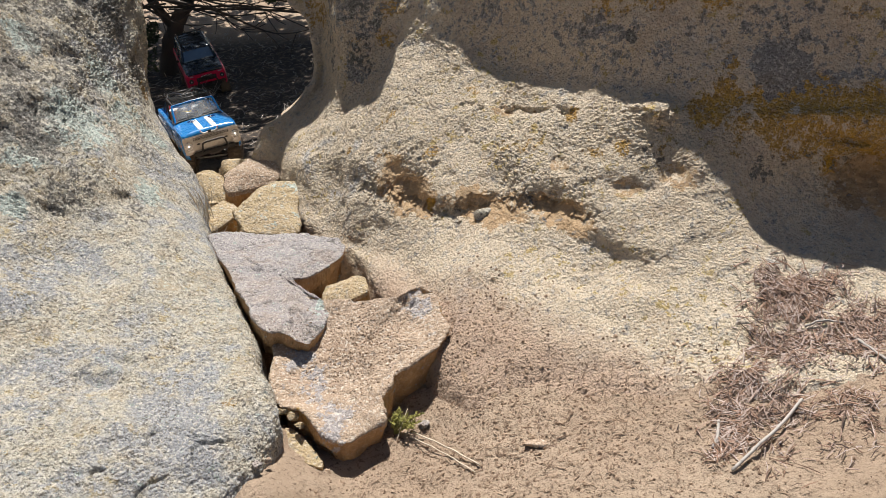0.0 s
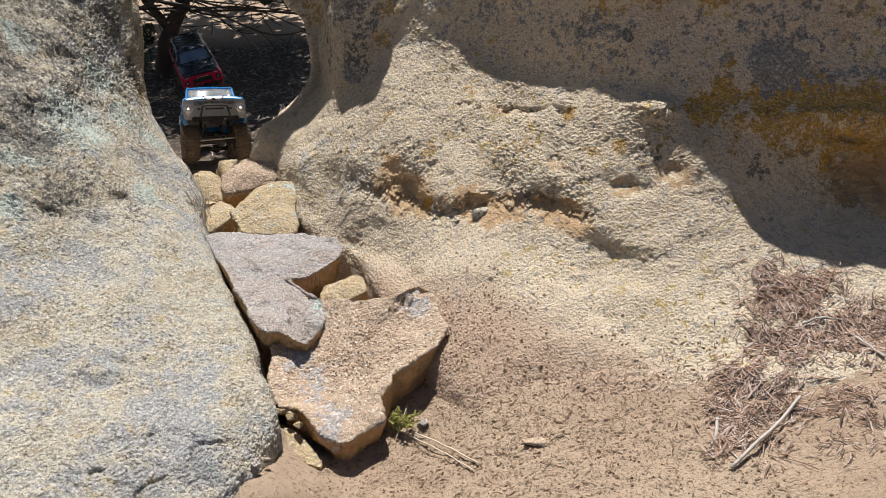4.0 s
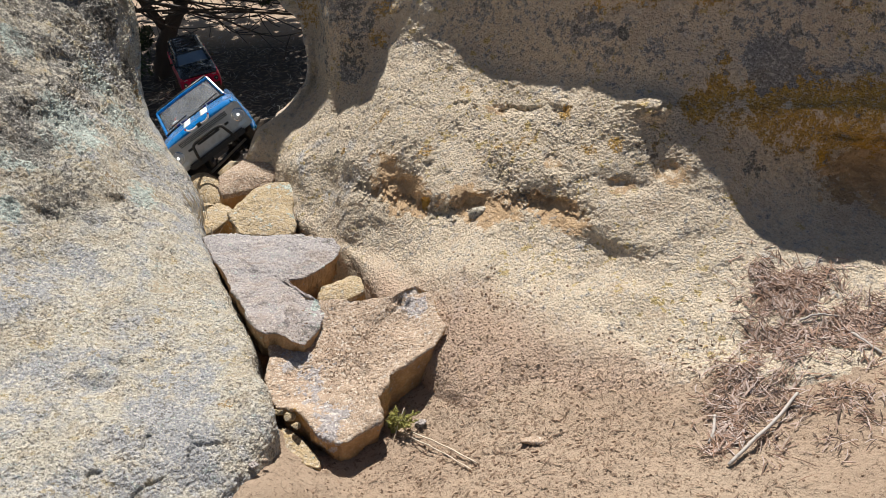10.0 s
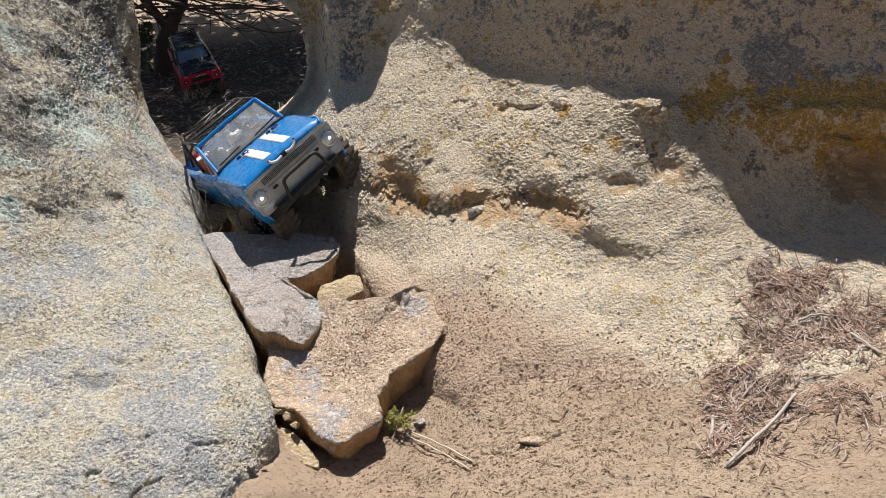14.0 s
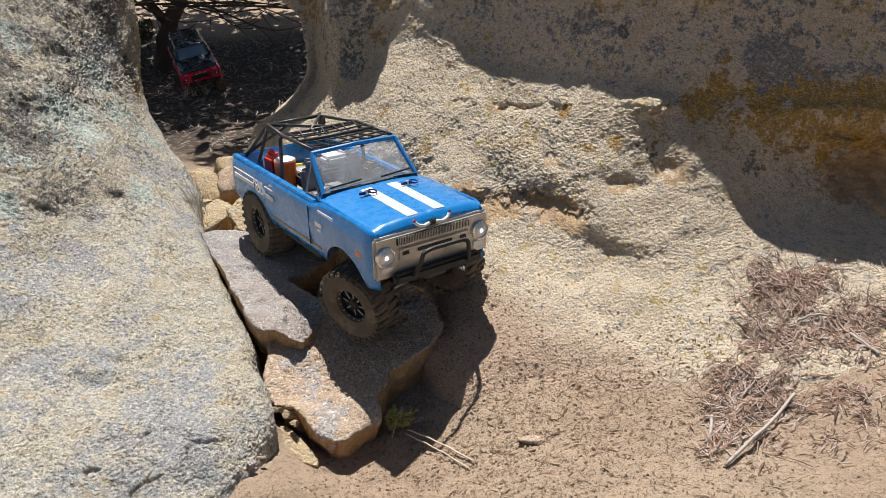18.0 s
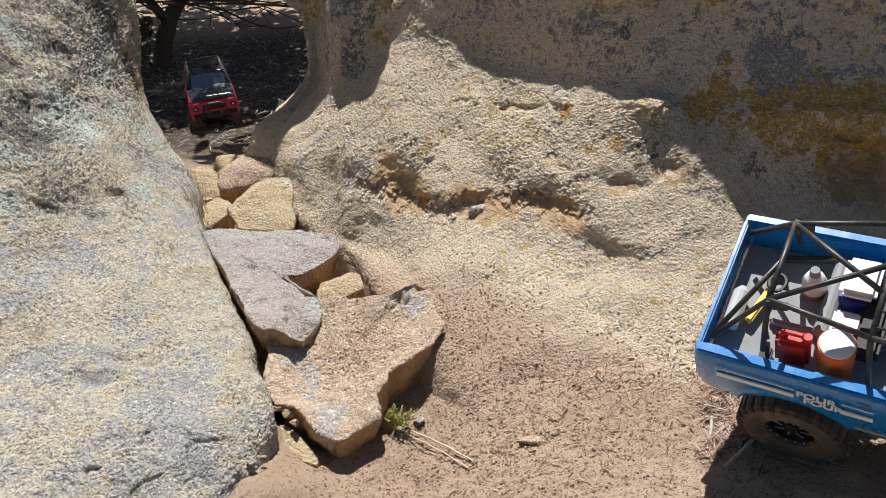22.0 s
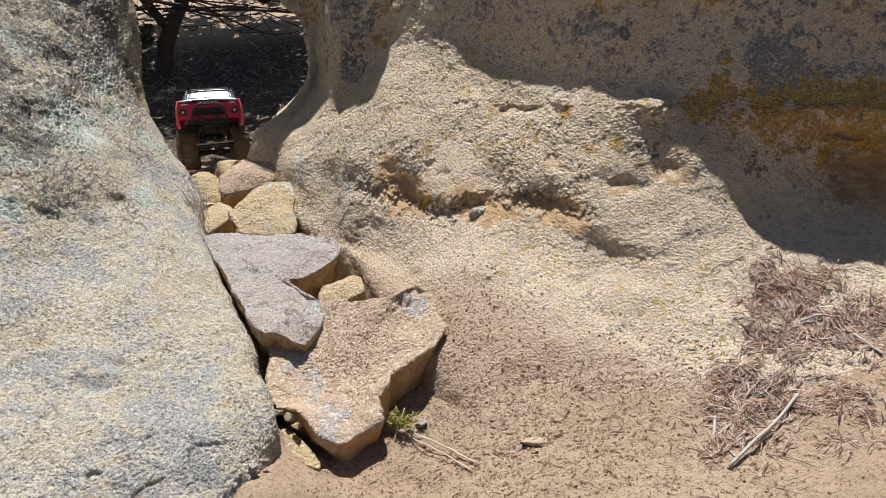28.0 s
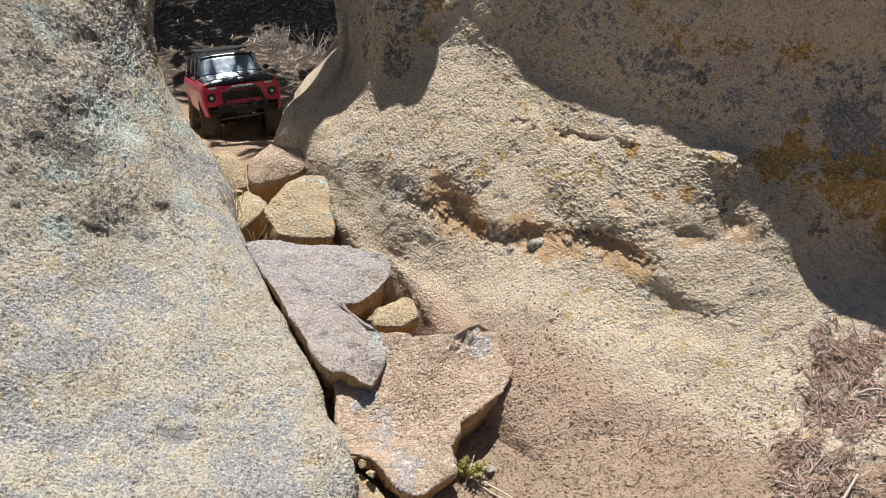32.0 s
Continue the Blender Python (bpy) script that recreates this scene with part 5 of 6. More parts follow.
def red_truck():
    t = new("model_truck")
    tagged(t, "red and dark navy hardtop radio-controlled toy truck with black bull bar", "toy truck", "radio-controlled trucks")
    for s in (-1, 1):
        part("side_panel", body_side(s), M_RED, t, smooth=True)
        part("upper_side", block((0.33, 0.006, 0.014), (0.058, s * 0.101, 0.127), 0.003), M_NAVY, t)
        part("side_window", block((0.255, 0.003, 0.044), (0.058, s * 0.0885, 0.158), 0.002, (s * 12, 0, 0)), M_DARKGLASS, t)
        for x in (-0.075, 0.065, 0.178):
            part("roof_pillar", tube([(x + 0.012 * (x > 0.1), s * 0.097, 0.130), (x, s * 0.083, 0.186)], 0.006, 8), M_NAVY, t)
        part("mirror", block((0.010, 0.020, 0.014), (0.205, s * 0.118, 0.142), 0.004), M_BLACK, t)
        ring = part("headlight", lathe([(0.0, -0.002), (0.0125, -0.002), (0.0125, 0.003), (0.009, 0.004)], 24, "y"), M_BLACK, t)
        ring.matrix_basis = pose(0.4305, s * 0.0865, 0.086, 0, 0, -90)
        part("lens", lathe([(0.0, 0.0045), (0.005, 0.0040), (0.0085, 0.0025)], 20, "y"), M_LENS, ring)
        part("indicator", block((0.003, 0.022, 0.005), (0.4315, s * 0.080, 0.1125), 0.001), M_LENS, t)
    part("tailgate", block((0.006, 0.200, 0.080), (-0.110, 0, 0.0825), 0.002), M_RED, t)
    part("hood", shell(hood_grid(0.002), 0.008), M_NAVY, t, smooth=True)
    part("hood_scoop", block((0.12, 0.085, 0.006), (0.325, 0, 0.1365), 0.003), M_NAVY, t)
    part("cowl", block((0.022, 0.196, 0.012), (0.230, 0, 0.1285), 0.003), M_NAVY, t)
    part("front_panel", block((0.010, 0.210, 0.056), (0.4245, 0, 0.0885), 0.006), M_RED, t)
    part("grille", block((0.006, 0.112, 0.026), (0.4290, 0, 0.0865), 0.003), M_BLACK, t)
    for k in range(4):
        part("grille_bar", block((0.003, 0.106, 0.002), (0.4330, 0, 0.0775 + k * 0.006), 0.0005), M_STEEL, t)
    part("bumper", block((0.018, 0.150, 0.016), (0.444, 0, 0.050), 0.004), M_BLACK, t)
    part("bull_bar", tube(spline([(0.450, -0.062, 0.052), (0.460, -0.052, 0.080), (0.462, -0.036, 0.106), (0.462, 0, 0.108), (0.462, 0.036, 0.106), (0.460, 0.052, 0.080), (0.450, 0.062, 0.052)], 25), 0.0042, 8), M_BLACK, t)
    part("light_bar", block((0.010, 0.062, 0.006), (0.460, 0, 0.1135), 0.002), M_CHROME, t, "slim silver light bar")
    for s in (-1, 1):
        part("fog_light", lathe([(0.0, -0.004), (0.008, -0.004), (0.008, 0.004), (0.0, 0.005)], 16, "y", at=(0, 0, 0)), M_STEEL, t).matrix_basis = pose(0.456, s * 0.028, 0.062, 0, 0, -90)
    bl, br, tl, tr = (0.240, -0.092, 0.134), (0.240, 0.092, 0.134), (0.190, -0.080, 0.190), (0.190, 0.080, 0.190)
    pane = np.array([[Vector(bl).lerp(Vector(br), u).lerp(Vector(tl).lerp(Vector(tr), u), v) + Vector((0.006 * (1 - (2 * u - 1) ** 2), 0, 0)) for v in np.linspace(0.0, 1.0, 8)] for u in np.linspace(0.0, 1.0, 12)])
    part("windscreen", shell(pane, 0.002), M_DARKGLASS, t, "dark blue tinted windscreen", smooth=True)
    for a, b in ((bl, tl), (br, tr)):
        part("windscreen_pillar", tube([a, b], 0.006, 8), M_NAVY, t)
    xs, ys = np.linspace(-0.088, 0.199, 24), np.linspace(-0.088, 0.088, 17)
    top = np.array([[(x, y, 0.196 - 0.010 * (abs(y) / 0.088) ** 4 - 0.006 * max(0, (x - 0.18) / 0.02) ** 2) for y in ys] for x in xs])
    part("roof", shell(top, 0.006), M_NAVY, t, smooth=True)
    for k in range(5):
        part("roof_rack_bar", tube([(-0.07 + k * 0.05, -0.07, 0.2045), (-0.07 + k * 0.05, 0.07, 0.2045)], 0.0028, 6), M_BLACK, t)
    for s in (-1, 1):
        part("roof_rack_rail", tube([(-0.08, s * 0.072, 0.2045), (0.15, s * 0.072, 0.2045)], 0.0032, 6), M_BLACK, t)
    part("rear_window", block((0.004, 0.150, 0.046), (-0.088, 0, 0.158), 0.002), M_DARKGLASS, t)
    part("floor_pan", block((0.33, 0.190, 0.008), (0.06, 0, 0.060), 0.002), M_BLACK, t)
    axles = running_gear(t)
    return t, add_wheels(t), axles


BLUE, BLUE_WHEELS, BLUE_AXLES = blue_truck()
RED, RED_WHEELS, RED_AXLES = red_truck()


SCALE = 0.978
def shrink(trucks):
    """Scales the trucks to fit the camera's view and their wheels' contact."""
    done = set()
    for truck in trucks:
        for ob in truck.children_recursive:
            if ob.data and ob.data.name not in done:
                done.add(ob.data.name)
                ob.data.transform(Matrix.Scale(SCALE, 4))
            m = ob.matrix_basis.copy()
            m.translation = m.translation * SCALE
            ob.matrix_basis = m


shrink([BLUE, RED])


# ---- small natural things ----
def fibre_material(name, a, b, rough=0.8, mid=None):
    g = Graph(name, rough)
    geo = g.nt.nodes.new("ShaderNodeNewGeometry")
    ramp = g.nt.nodes.new("ShaderNodeValToRGB")
    ramp.color_ramp.elements[0].color, ramp.color_ramp.elements[1].color = (*a, 1), (*b, 1)
    if mid:
        ramp.color_ramp.elements.new(0.45).color = (*mid, 1)
    g.nt.links.new(geo.outputs["Random Per Island"], ramp.inputs[0])
    col = g.mix(g.ramp(g.noise(180, 3, 0.7), 0.5, 0.75, 0, 0.5), ramp.outputs[0], tuple(c * 0.45 for c in a))
    return g.done(col, g.bump(g.noise(300, 2, 0.6), 0.4, 0.001))


M_NEEDLE = fibre_material("needle_litter", (0.06, 0.038, 0.030), (0.56, 0.46, 0.41), 0.8, (0.33, 0.195, 0.125))
M_CHIP = fibre_material("soil_chips", (0.17, 0.105, 0.065), (0.46, 0.33, 0.225))
M_CLOD = fibre_material("soil_clods", (0.36, 0.25, 0.17), (0.50, 0.37, 0.26), 0.95)
M_TWIG = fibre_material("grey_dead_wood", (0.40, 0.36, 0.32), (0.52, 0.47, 0.42))
M_STRAW = fibre_material("straw", (0.62, 0.52, 0.38), (0.70, 0.62, 0.50))
M_BARK = fibre_material("juniper_bark", (0.055, 0.042, 0.034), (0.085, 0.066, 0.052))
M_LEAF = fibre_material("juniper_foliage", (0.040, 0.060, 0.026), (0.085, 0.105, 0.045))
M_SPRIG = fibre_material("green_sprig", (0.24, 0.24, 0.05), (0.54, 0.50, 0.18))


def surface_tree(*kinds):
    from mathutils.bvhtree import BVHTree
    verts, faces = [], []
    for ob in scene.objects:
        if ob.type == "MESH" and ob.parent is None and ob.name.split(".")[0] in kinds:
            base = len(verts)
            verts += [ob.matrix_basis @ v.co for v in ob.data.vertices]
            faces += [tuple(base + i for i in p.vertices) for p in ob.data.polygons]
    return BVHTree.FromPolygons(verts, faces)


FLOOR = surface_tree("ground", "rock_outcrop")


def floor_at(x, y, top=0.45):
    hit = FLOOR.ray_cast(Vector((x, y, top)), Vector((0, 0, -1)))
    return hit[0].z if hit[0] is not None else float(ground_height(x, y))


def sticks(name, rows, material, label, kind="stuff"):
    """Thin three-sided rods: rows of (start, end, radius); each rod bends a little at its middle."""
    rnd = random.Random(len(rows))
    verts, faces = [], []
    for a, b, r in rows:
        a, b = Vector(a), Vector(b)
        d = b - a
        side = d.cross(Vector((0, 0, 1)))
        side = side.normalized() if side.length > 1e-6 else Vector((1, 0, 0))
        up = side.cross(d).normalized()
        base = len(verts)
        mid = (a + b) / 2 + side * d.length * rnd.uniform(-0.12, 0.12) + up * d.length * rnd.uniform(0, 0.08)
        for p, k in ((a, 0.8), (mid, 1.0), (b, 0.5)):
            for w in range(3):
                ang = w * math.tau / 3 + 0.5
                verts.append(p + r * k * (math.cos(ang) * side + math.sin(ang) * up))
        for s in (0, 3):
            for w in range(3):
                faces.append((base + s + w, base + s + (w + 1) % 3, base + s + 3 + (w + 1) % 3, base + s + 3 + w))
        faces.append((base + 2, base + 1, base))
        faces.append((base + 6, base + 7, base + 8))
    ob = mesh_object(name, [tuple(v) for v in verts], faces, material, False)
    return tagged(ob, label, kind=kind)


def needle_litter():
    rnd = random.Random(4)
    rows = []
    # drifts: centre, half extents, how many
    for cx, cy, sx, sy, n in ((0.545, 1.080, 0.030, 0.024, 620), (0.525, 1.035, 0.028, 0.028, 720), (0.515, 0.99, 0.030, 0.020, 420), (0.585, 1.085, 0.022, 0.015, 240), (0.50, 1.07, 0.010, 0.018, 130),
                              (0.63, 1.00, 0.032, 0.020, 520), (0.69, 1.00, 0.035, 0.025, 380), (0.59, 0.965, 0.025, 0.018, 240), (0.485, 0.94, 0.022, 0.020, 260), (0.435, 0.905, 0.024, 0.026, 380),
                              (0.410, 0.865, 0.024, 0.028, 480), (0.378, 0.815, 0.016, 0.018, 300), (0.352, 0.795, 0.010, 0.008, 60), (0.60, 0.92, 0.05, 0.03, 160),
                              (0.52, 0.86, 0.045, 0.020, 200), (0.57, 0.82, 0.05, 0.018, 160), (0.47, 0.80, 0.06, 0.03, 110), (0.80, 0.95, 0.08, 0.06, 300)):
        for _ in range(int(n * 1.4)):
            x, y = rnd.gauss(cx, sx), rnd.gauss(cy, sy)
            heap = float(lattice(np.array([(x, y, 0.3)]), 26, 5)[0] + 0.6 * lattice(np.array([(x, y, 0.7)]), 60, 9)[0])
            if heap < rnd.uniform(-0.38, 0.05):
                continue
            l, a = rnd.choice((0.008, 0.012, 0.016, 0.020, 0.028)) * rnd.uniform(0.7, 1.2), rnd.uniform(0, math.pi)
            lift = abs(rnd.gauss(0, 0.003))
            dx, dy = math.cos(a) * l / 2, math.sin(a) * l / 2
            z0, z1 = floor_at(x - dx, y - dy), floor_at(x + dx, y + dy)
            rows.append(((x - dx, y - dy, z0 + lift), (x + dx, y + dy, z1 + lift + rnd.uniform(0, 0.004)), rnd.uniform(0.0005, 0.0012)))
    sticks("needle_litter", rows, M_NEEDLE, "brown and grey fallen needles and twigs on the sand")
    rows = []
    for _ in range(5200):
        x, y = rnd.uniform(-0.14, 0.42), rnd.uniform(0.66, 1.0)
        if rnd.random() > 0.42 + 0.58 * math.exp(-((x - 0.12) / 0.13) ** 2 - ((y - 0.88) / 0.07) ** 2):
            continue
        l, a = rnd.choice((0.0018, 0.002, 0.0025, 0.003, 0.003, 0.004, 0.006, 0.011)) * rnd.uniform(0.8, 1.3), rnd.uniform(0, math.pi)
        dx, dy = math.cos(a) * l / 2, math.sin(a) * l / 2
        rows.append(((x - dx, y - dy, floor_at(x - dx, y - dy) + 0.001), (x + dx, y + dy, floor_at(x + dx, y + dy) + rnd.uniform(0.001, 0.003)), rnd.uniform(0.0005, 0.0013)))
    sticks("soil_chips", rows, M_CHIP, "small dark chips, clods and bark bits strewn on sand")


def crumbs(name, places, size, material, label):
    """Little angular stones strewn about, one mesh."""
    rnd = random.Random(len(places))
    verts, faces = [], []
    base_v = [(1, 0, -.3), (.3, .9, -.3), (-.8, .6, -.3), (-.8, -.6, -.3), (.3, -.9, -.3), (.5, .1, .6), (-.2, .4, .7), (-.3, -.4, .55)]
    base_f = [(0, 1, 5), (1, 2, 6), (1, 6, 5), (2, 3, 7, 6), (3, 4, 7), (4, 0, 5), (4, 5, 7), (5, 6, 7), (4, 3, 2, 1, 0)]
    for x, y, z in places:
        k, a = size * rnd.uniform(0.4, 1.3), rnd.uniform(0, math.tau)
        b = len(verts)
        for vx, vy, vz in base_v:
            vx, vy, vz = vx * rnd.uniform(0.7, 1.3), vy * rnd.uniform(0.7, 1.3), vz * rnd.uniform(0.6, 1.2)
            verts.append((x + k * (vx * math.cos(a) - vy * math.sin(a)), y + k * (vx * math.sin(a) + vy * math.cos(a)), z + k * (vz + 0.15)))
        faces += [tuple(b + i for i in f) for f in base_f]
    ob = mesh_object(name, verts, faces, material, False)
    return tagged(ob, label, kind="stuff")


def strew():
    rnd = random.Random(9)
    pts = []
    for _ in range(1400):
        x, y = rnd.uniform(-0.2, 0.75), rnd.uniform(0.6, 1.05)
        pts.append((x, y, floor_at(x, y)))
    for _ in range(500):
        x, y = rnd.gauss(0.03, 0.06), rnd.gauss(1.10, 0.07)
        pts.append((x, y, floor_at(x, y)))
    crumbs("gravel", pts, 0.0021, M_CHIP, "tiny reddish gravel grains on the sand and ramp")
    pts = []
    for _ in range(420):
        x, y = rnd.gauss(0.12, 0.15), rnd.gauss(0.86, 0.07)
        pts.append((x, y, floor_at(x, y)))
    for _ in range(130):
        x, y = rnd.gauss(0.05, 0.07), rnd.gauss(1.08, 0.07)
        pts.append((x, y, floor_at(x, y)))
    crumbs("clods", pts, 0.0034, M_CLOD, "crumbly reddish soil clods on the sand")
    slab = surface_tree("flat_rock")
    pts = []
    for _ in range(900):
        x, y = rnd.gauss(-0.14, 0.055), rnd.gauss(1.09, 0.05)
        hit = slab.ray_cast(Vector((x, y, 0.4)), Vector((0, 0, -1)))
        if hit[0] is not None:
            pts.append(tuple(hit[0]))
    crumbs("slab_grit", pts, 0.0017, M_CHIP, "fine reddish grit lying on the slab")


def lying_stick(name, path, r, material, label, category="stick"):
    pts = spline([(x, y, floor_at(x, y) + h) for x, y, h in path], 18)
    if name == "straw":
        pts = [pts[0] + (pts[-1] - pts[0]) * i / (len(pts) - 1) + np.array([0, 0, 0.004 * math.sin(math.pi * i / (len(pts) - 1))]) for i in range(len(pts))]
    pts = [p + np.array([0, 0, 0.0006 * math.sin(i * 1.3)]) for i, p in enumerate(pts)]
    bm = tube(pts, r, 7)
    for v in bm.verts:
        v.co += Vector((1, 1, 1)) * r * 0.25 * noise.noise(v.co * 160)
    ob = part(name, bm, material, None, "", True)
    return tagged(ob, label, category)


def sprig():
    rnd = random.Random(3)
    root = Vector((-0.080, 0.968, floor_at(-0.080, 0.968)))
    t = new("green_sprig")
    t.location = root
    tagged(t, "small yellow-green juniper sprig growing beside the slab", "plant")
    for k in range(12):
        a, lean = rnd.uniform(-0.6, 2.4), rnd.uniform(0.3, 1.0)
        tip = Vector((math.cos(a) * 0.036 * lean + 0.008, math.sin(a) * 0.026 * lean - 0.010, rnd.uniform(0.020, 0.046)))
        pts = spline([(0, 0, -0.004), tip * 0.5 + Vector((0, 0, 0.005)), tip], 8)
        bm = tube(pts, 0.0010, 5)
        for p in pts[2:]:
            for _ in range(5):
                d = Vector((rnd.gauss(0, 1), rnd.gauss(0, 1), rnd.uniform(0.2, 1.2))).normalized() * rnd.uniform(0.004, 0.009)
                tube([p, Vector(p) + d], 0.0009, 4, bm)
        part("stem", bm, M_SPRIG, t)


def dry_grass():
    rnd = random.Random(7)
    for cx, cy, z, n, hgt in ((-0.528, 1.572, 0.035, 18, 0.085), (-0.486, 1.470, 0.030, 10, 0.05)):
        t = new("grass_tuft")
        t.location = (cx, cy, z)
        tagged(t, "thin dry straw-coloured grass stalks at the boulder's foot", "grass", "dry grass tufts")
        for _ in range(n):
            lean = Vector((rnd.uniform(-0.03, 0.03), rnd.uniform(-0.03, 0.02), rnd.uniform(0.6, 1.1) * hgt))
            base = Vector((rnd.uniform(-0.012, 0.012), rnd.uniform(-0.03, 0.03), -0.03))
            part("blade", tube(spline([base, base + lean * 0.5 + Vector((0.004, 0, 0.006)), base + lean], 7), 0.0008, 4), M_STRAW, t)


def leaf_cloud(centres, count, size, seed, flat=0.7):
    """Small crossed blades gathered in clumps."""
    r = np.random.RandomState(seed)
    c = np.array(centres)[r.randint(0, len(centres), count)]
    d = r.normal(size=(count, 3))
    d /= np.linalg.norm(d, axis=1, keepdims=True)
    p = c[:, :3] + d * (c[:, 3:4] * r.uniform(0.2, 1.0, (count, 1)) ** 0.6) * np.array([1, 1, flat])
    a = r.normal(size=(count, 3))
    a /= np.linalg.norm(a, axis=1, keepdims=True)
    b = np.cross(a, r.normal(size=(count, 3)))
    b /= np.linalg.norm(b, axis=1, keepdims=True)
    s = size * r.uniform(0.5, 1.4, (count, 1))
    v = np.stack([p - a * s, p + b * s * 0.35, p + a * s, p - b * s * 0.35], axis=1).reshape(-1, 3)
    return v.tolist(), [(4 * i, 4 * i + 1, 4 * i + 2, 4 * i + 3) for i in range(count)]


def juniper():
    rnd = random.Random(21)
    base = Vector((-1.74, 5.0, -0.72))
    t = new("juniper_tree")
    t.location = base
    tagged(t, "spreading juniper tree with a dark bent trunk and low dead branches", "tree")

    def limb(name, pts, r0, r1, parent, seg=9):
        pts = spline(pts, 22)
        bm = bmesh.new()
        n = len(pts)
        rings = []
        for i, p in enumerate(pts):
            d = Vector(pts[min(i + 1, n - 1)] - pts[max(i - 1, 0)]).normalized()
            s = d.cross(Vector((0.3, 0.2, 1))).normalized()
            u = s.cross(d)
            r = r0 + (r1 - r0) * i / (n - 1)
            rings.append([bm.verts.new(Vector(p) + r * (1 + 0.25 * noise.noise(Vector((k * 1.7, i * 0.5, r0 * 90)))) * (math.cos(k * math.tau / seg) * s + math.sin(k * math.tau / seg) * u)) for k in range(seg)])
        for p, q in zip(rings, rings[1:]):
            for k in range(seg):
                bm.faces.new((p[k], p[(k + 1) % seg], q[(k + 1) % seg], q[k]))
        return part(name, bm, M_BARK, parent, smooth=True)

    limb("trunk", [(-0.03, 0, -0.1), (0.0, 0, 0.05), (0.06, 0.05, 0.25), (0.14, 0.10, 0.42), (0.18, 0.25, 0.9), (0.30, 0.55, 1.6)], 0.062, 0.03, t, 12)
    limb("limb", [(0.05, 0.04, 0.22), (-0.08, 0.0, 0.45), (-0.25, 0.1, 0.8), (-0.5, 0.3, 1.3)], 0.032, 0.015, t)
    limb("limb", [(0.12, 0.08, 0.38), (0.35, 0.15, 0.62), (0.7, 0.4, 1.0), (1.2, 0.7, 1.5)], 0.028, 0.012, t)
    # low dead branches hanging across the gap
    for k in range(54):
        x0 = rnd.uniform(-0.25, 0.25)
        z0 = rnd.uniform(0.32, 0.75)
        far = rnd.uniform(0.5, 1.5) * (1 if rnd.random() < 0.72 else -0.4)
        y0 = rnd.uniform(-0.3, 0.3)
        dz = rnd.uniform(-0.28, 0.12)
        pts = [(x0, y0, z0)]
        for s in (0.35, 0.7, 1.0):
            pts.append((x0 + far * s, y0 + rnd.uniform(-0.15, 0.15), z0 + dz * s + rnd.uniform(-0.06, 0.06)))
        br = limb("dead_branch", pts, rnd.uniform(0.005, 0.011), 0.002, t, 5)
        for _ in range(5):
            u = rnd.uniform(0.25, 1.0)
            p = Vector(spline(pts, 21)[int(u * 20)])
            q = p + Vector((rnd.uniform(-0.05, 0.2), rnd.uniform(-0.08, 0.08), rnd.uniform(-0.16, 0.10)))
            part("twig", tube([p, (p + q) / 2 + Vector((0, 0, rnd.uniform(-0.03, 0.03))), q], 0.0026, 4), M_BARK, br)
    crown = [(0.55 + rnd.gauss(0, 0.95), 1.05 + rnd.gauss(0, 0.85), 2.0 + rnd.uniform(-0.5, 0.6), rnd.uniform(0.22, 0.42)) for _ in range(130)]
    v, f = leaf_cloud(crown, 13500, 0.085, 5)
    tagged(mesh_object("crown", v, f, M_LEAF, False, t), kind="stuff")
    low = [(rnd.uniform(-0.55, -0.02), rnd.uniform(-0.5, 0.1), rnd.uniform(0.02, 0.62), rnd.uniform(0.04, 0.12)) for _ in range(34)]
    low += [(rnd.uniform(0.5, 1.3), rnd.uniform(0.0, 0.3), rnd.uniform(0.40, 0.52), rnd.uniform(0.03, 0.08)) for _ in range(16)]
    v, f = leaf_cloud(low, 5200, 0.018, 6)
    tagged(mesh_object("low_foliage", v, f, M_LEAF, False, t), kind="stuff")


def back_litter():
    rnd = random.Random(13)
    rows = []
    for _ in range(1500):
        x, y = rnd.uniform(-2.3, 0.1), rnd.uniform(3.15, 5.9)
        l, a = rnd.choice((0.012, 0.015, 0.02, 0.03, 0.05)), rnd.uniform(0, math.pi)
        dx, dy = math.cos(a) * l / 2, math.sin(a) * l / 2
        rows.append(((x - dx, y - dy, floor_at(x - dx, y - dy, 0.3) + 0.002), (x + dx, y + dy, floor_at(x + dx, y + dy, 0.3) + rnd.uniform(0.003, 0.02)), rnd.uniform(0.001, 0.0028)))
    sticks("twig_litter", rows, M_TWIG, "pale dead twigs scattered on dark litter under the tree")
    rows = []
    for cx, cy in ((-0.70, 3.75), (-0.52, 3.60), (-0.38, 3.72), (-1.35, 4.3)):
        for _ in range(26):
            x, y = rnd.gauss(cx, 0.04), rnd.gauss(cy, 0.05)
            z = floor_at(x, y, 0.3)
            rows.append(((x, y, z - 0.005), (x + rnd.gauss(0, 0.05), y + rnd.gauss(0, 0.05), z + rnd.uniform(0.03, 0.11)), 0.0014))
    sticks("dry_grass", rows, M_TWIG, "pale dry grass clumps in the shade under the tree")


